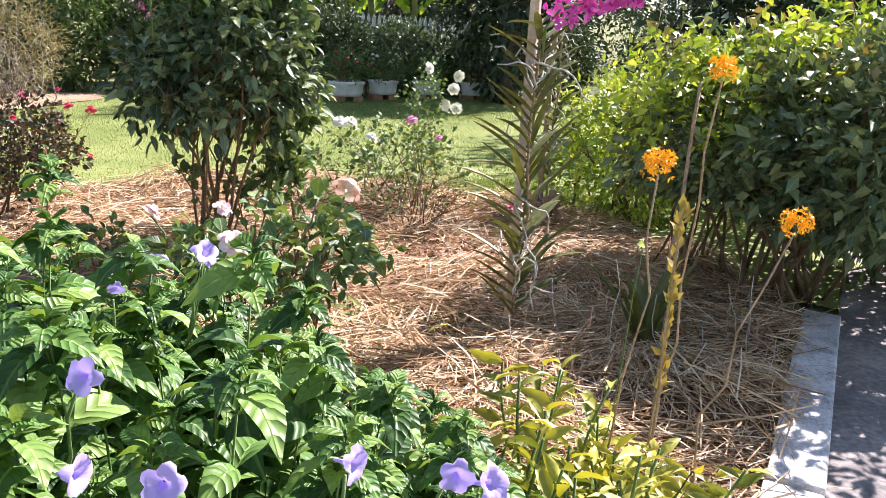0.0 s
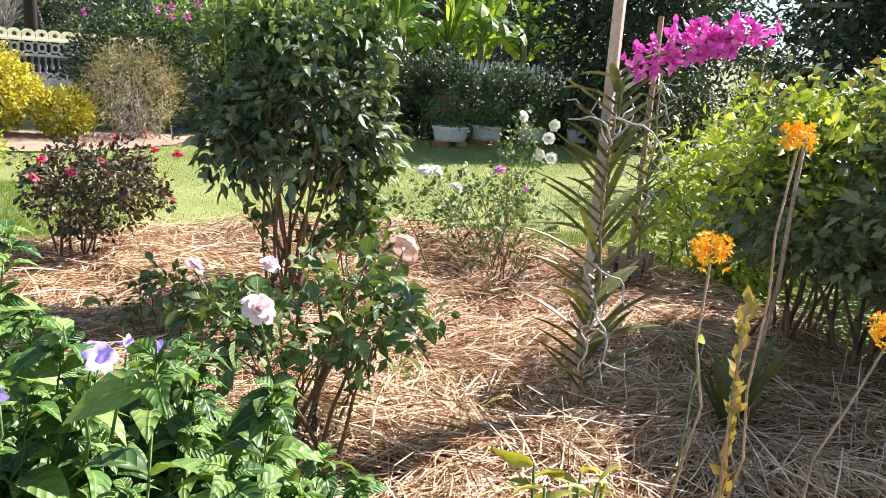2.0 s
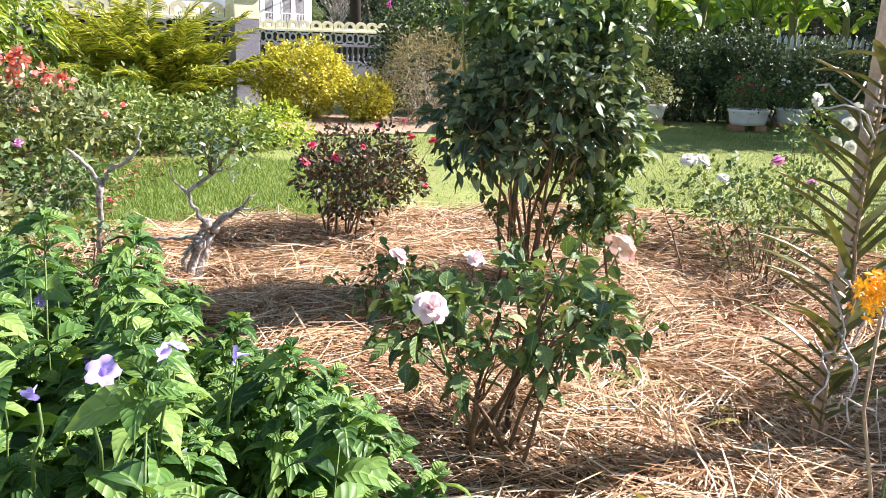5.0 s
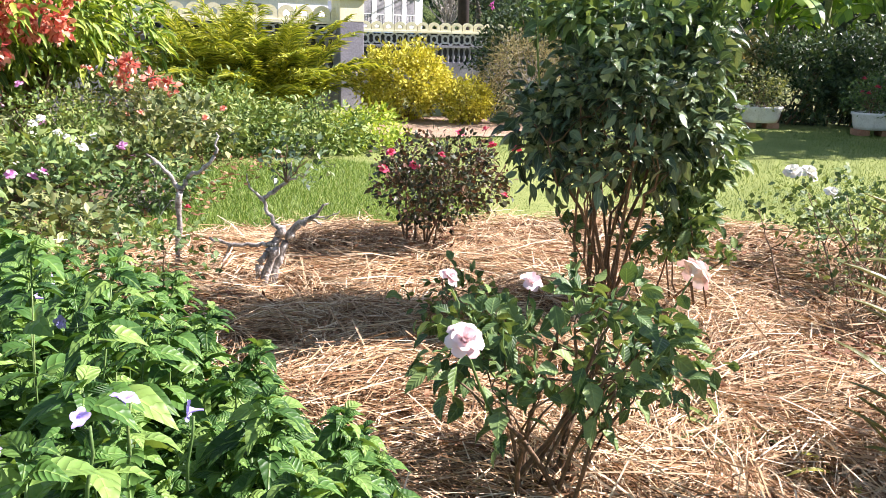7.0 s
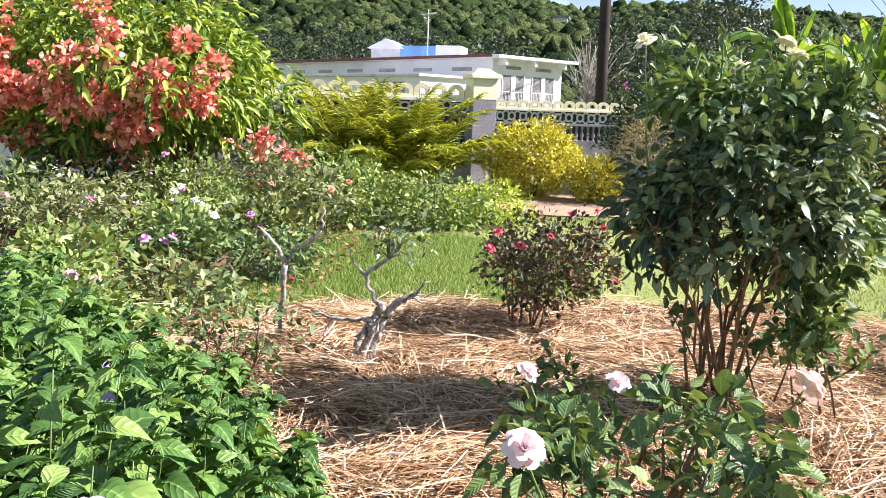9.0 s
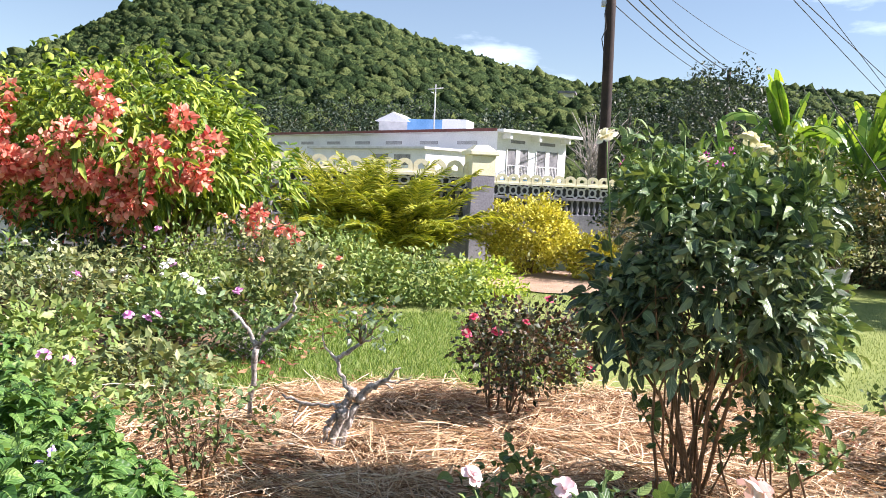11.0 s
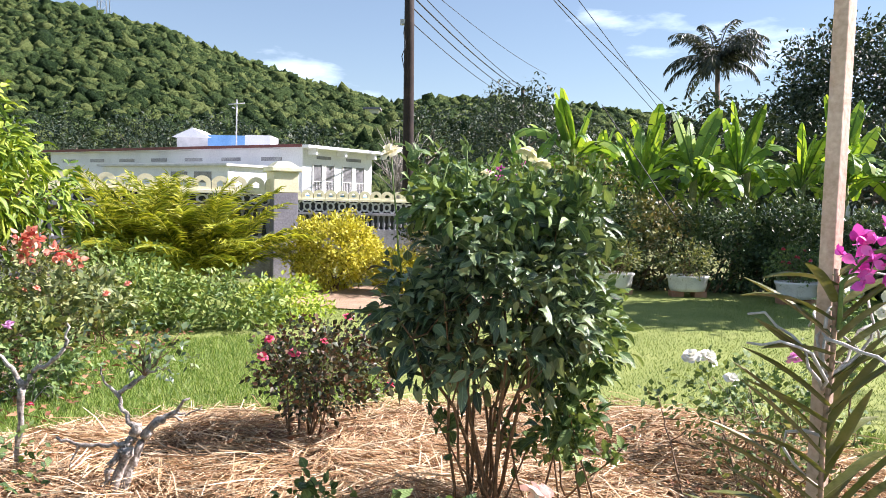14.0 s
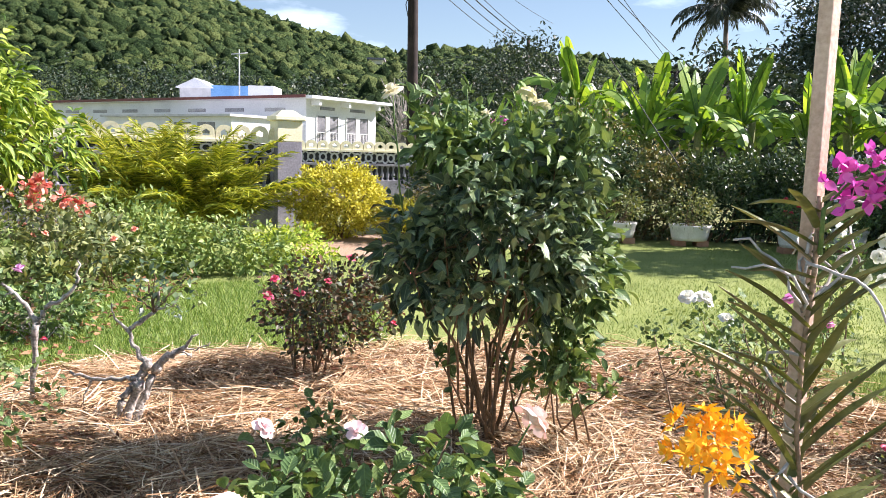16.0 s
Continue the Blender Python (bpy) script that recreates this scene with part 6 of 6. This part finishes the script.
paths = [(wander((0, 0, -0.2), (0, 0, 3.4), 5, 0.08, rng), np.linspace(0.2, 0.13, 5))]
for k in range(60):
    a = rng.uniform(0, 6.28)
    b = np.array([0, 0, rng.uniform(1.6, 3.6)])
    e = b + np.array([math.cos(a) * rng.uniform(0.6, 2.4), math.sin(a) * rng.uniform(0.6, 2.2), rng.uniform(1.2, 3.4)])
    paths.append((wander(b, e, 6, 0.12, rng), np.linspace(0.055, 0.014, 6)))
for k, q in enumerate(paths):
    v, f = tubes([q], 5)
    put("trunk" if k == 0 else "branch", mesh_from("branch", v, f, M_deadwood), bare)

# ---- wooded hill ----
PX = np.array([-700, -520, -420, -340, -209, -187, -165, -150, -137, -118, -100, -87, -76, -61, -50, -38, -28, -9, 5, 22, 60, 130, 300, 700])
PZ = np.array([4, 8, 18, 26, 35, 42, 50, 56, 57.5, 57, 55.5, 52.5, 49.5, 43, 39, 35.2, 32.7, 30, 32, 32, 28, 20, 12, 5]) - 1.6


def hill_z(x, y):
    top = np.interp(x * 240.0 / np.clip(y, 95, 250), PX, PZ)
    t = np.clip((y - 95) / 145.0, 0, 1)
    rise = t ** 0.92
    fall = np.clip((y - 255) / 260.0, 0, 1)
    return np.maximum(top, 0) * rise * (1 - fall) ** 1.3 + 1.6 * np.sin(x * 0.06 + y * 0.03) * rise * np.sin(y * 0.07)


X, Y = np.meshgrid(np.linspace(-700, 700, 141), np.linspace(90, 520, 60))
Z = hill_z(X, Y) - 0.3
i = np.arange(X.size).reshape(X.shape)
a, b, c, d = i[:-1, :-1].ravel(), i[:-1, 1:].ravel(), i[1:, 1:].ravel(), i[1:, :-1].ravel()
tagged(put("hill", mesh_from("hill", np.stack([X, Y, Z], -1).reshape(-1, 3), np.concatenate([np.stack([a, b, c], -1), np.stack([a, c, d], -1)]), M_ground)), "steep green hill behind the houses", "hill", kind="structure")

def canopy(name, n, xr, yr, size, seed, label, vv, ff, keep=None):
    rng = np.random.default_rng(seed)
    x, y = rng.uniform(*xr, n), rng.uniform(*yr, n)
    ok = np.ones(n, bool) if keep is None else keep(x, y)
    x, y = x[ok], y[ok]
    n = len(x)
    z = hill_z(x, y)
    s = size * rng.lognormal(0, 0.36, n)
    r = 1 + rng.normal(0, 0.36, (n, len(vv))) + 0.16 * np.sin(vv[None, :, 0] * 4 + rng.uniform(0, 6, (n, 1))) * np.cos(vv[None, :, 2] * 5 + rng.uniform(0, 6, (n, 1)))
    v = vv[None] * r[..., None] * s[:, None, None] * np.array([1, 1, 0.95])
    v += np.stack([x, y, z + s * 0.55], -1)[:, None]
    f = ff[None] + (np.arange(n) * len(vv))[:, None, None]
    return tagged(put(name, mesh_from(name, v.reshape(-1, 3), f.reshape(-1, 3), M_hill, False)), label, "woodland", kind="stuff")


in_view = lambda x, y: (x > -1.0 * y - 15) & (x < 0.45 * y + 10)
PHI = (1 + 5 ** 0.5) / 2
kv = unit(np.array([(-1, PHI, 0), (1, PHI, 0), (-1, -PHI, 0), (1, -PHI, 0), (0, -1, PHI), (0, 1, PHI), (0, -1, -PHI), (0, 1, -PHI), (PHI, 0, -1), (PHI, 0, 1), (-PHI, 0, -1), (-PHI, 0, 1)]))
kf = np.array([(0, 11, 5), (0, 5, 1), (0, 1, 7), (0, 7, 10), (0, 10, 11), (1, 5, 9), (5, 11, 4), (11, 10, 2), (10, 7, 6), (7, 1, 8), (3, 9, 4), (3, 4, 2), (3, 2, 6), (3, 6, 8), (3, 8, 9), (4, 9, 5), (2, 4, 11), (6, 2, 10), (8, 6, 7), (9, 8, 1)])
canopy("hill_woodland", 100000, (-250, 110), (97, 254), 0.74, 71, "dense dark green woodland covering the hillside", kv, kf, in_view)
mast = thing("radio_mast", "thin lattice radio mast on the hilltop", "mast", (-96, 244, 50))
paths = [(np.array([(sx * 1.6, sy * 1.6, 0), (sx * 0.5, sy * 0.5, 24)]), [0.14, 0.1]) for sx in (-1, 1) for sy in (-1, 1)]
for k in range(8):
    r0, r1 = 1.6 - 1.1 * k / 8, 1.6 - 1.1 * (k + 1) / 8
    paths += [(np.array([(-r0, -r0, 3 * k), (r1, -r1, 3 * k + 3)]), [0.07, 0.07]), (np.array([(r0, -r0, 3 * k), (-r1, -r1, 3 * k + 3)]), [0.07, 0.07])]
v, f = tubes(paths, 4)
put("lattice", mesh_from("lattice", v, f, M_metal), mast)

# ---- straw and grass, loose ----
def straw(n, seed, length, width, lift, label):
    """Loose stalks lying in swathes over the bed, thicker in some places and thrown into low heaps."""
    rng = np.random.default_rng(seed)
    x, y = rng.uniform(-0.9, 5.6, n), rng.uniform(0.3, 6.3, n)
    ok = inside(x, y, BED)
    thin = 0.5 + 0.5 * np.sin(1.9 * x + 0.7) * np.cos(2.3 * y)
    ok &= rng.random(n) < 0.4 + 0.6 * thin * (0.6 + 0.4 * np.sin(9 * x + 2 * y) * np.sin(8 * y - 3 * x))
    x, y = x[ok], y[ok]
    n = len(x)
    ang = 2.2 * np.sin(1.3 * x + 0.8 * y) + 1.6 * np.cos(1.7 * y - 0.6 * x) + 0.8 * np.sin(7 * x + 5 * y) + rng.normal(0, 0.65, n)
    way = np.stack([np.cos(ang), np.sin(ang), rng.normal(0.04, 0.16, n)], -1)
    L = rng.uniform(*length, n)
    heap = 0.6 + 0.7 * np.sin(5.1 * x - 3.3 * y) * np.sin(4.3 * y + 1.9 * x + 1.0)
    z = bed_height(x, y) + lift * np.maximum(heap, 0.15) * rng.random(n) ** 1.3
    v, f = leaf_batch(np.stack([x, y, z], -1) - way * L[:, None] * 0.5, way, L, rng.uniform(*width, n), STRAW, rng, 0.6)
    v[:, 2] = np.maximum(v[:, 2], bed_height(v[:, 0], v[:, 1]) - 0.004)
    tagged(put("straw_litter", mesh_from("straw_litter", v, f, M_straw, False)), label, "straw", kind="stuff")


straw(185000, 81, (0.05, 0.26), (0.002, 0.0055), 0.085, "loose dry straw strewn over the bed")
straw(24000, 82, (0.2, 0.5), (0.003, 0.0075), 0.125, "long pale straw stalks on top of the mulch")


def grass(name, n, poly, hgt, wid, seed, label, keep=None, mat=None):
    rng = np.random.default_rng(seed)
    p = np.array(poly)
    x, y = rng.uniform(p[:, 0].min(), p[:, 0].max(), n), rng.uniform(p[:, 1].min(), p[:, 1].max(), n)
    ok = inside(x, y, poly)
    if keep is not None:
        ok &= keep(x, y)
    x, y = x[ok], y[ok]
    n = len(x)
    a = rng.uniform(0, 6.28, n)
    lean = rng.normal(0, 0.45, (n, 2))
    h = hgt * rng.uniform(0.5, 1.3, n)
    b = np.stack([x, y, np.full(n, 0.0)], -1)
    s = np.stack([np.cos(a), np.sin(a), np.zeros(n)], -1) * (wid * 0.5)
    tip = b + np.stack([lean[:, 0] * h, lean[:, 1] * h, h], -1)
    v = np.stack([b - s, b + s, tip], 1).reshape(-1, 3)
    f = np.arange(n * 3).reshape(-1, 3)
    return tagged(put(name, mesh_from(name, v, f, mat or M_grass, False)), label, "grass", kind="stuff")


not_bed = lambda x, y: ~inside(x, y, BED)
grass("grass", 230000, [(-2.5, 5.0), (-2.5, 13.5), (13, 14.0), (13, 4.5), (4, 4.0)], 0.026, 0.006, 91, "short mown lawn grass", not_bed)
grass("grass", 60000, [(-0.9, 5.0), (-0.7, 8.3), (0.6, 9.0), (1.9, 8.4), (2.3, 6.1), (1.0, 5.5)], 0.05, 0.007, 92, "longer tufted grass beside the bed", not_bed, M_grass_long)
grass("grass", 9000, [(4.8, 4.9), (5.0, 5.9), (6.2, 5.6), (6.2, 3.6), (5.5, 3.7)], 0.07, 0.006, 93, "tufted grass at the bed's edge", not_bed)
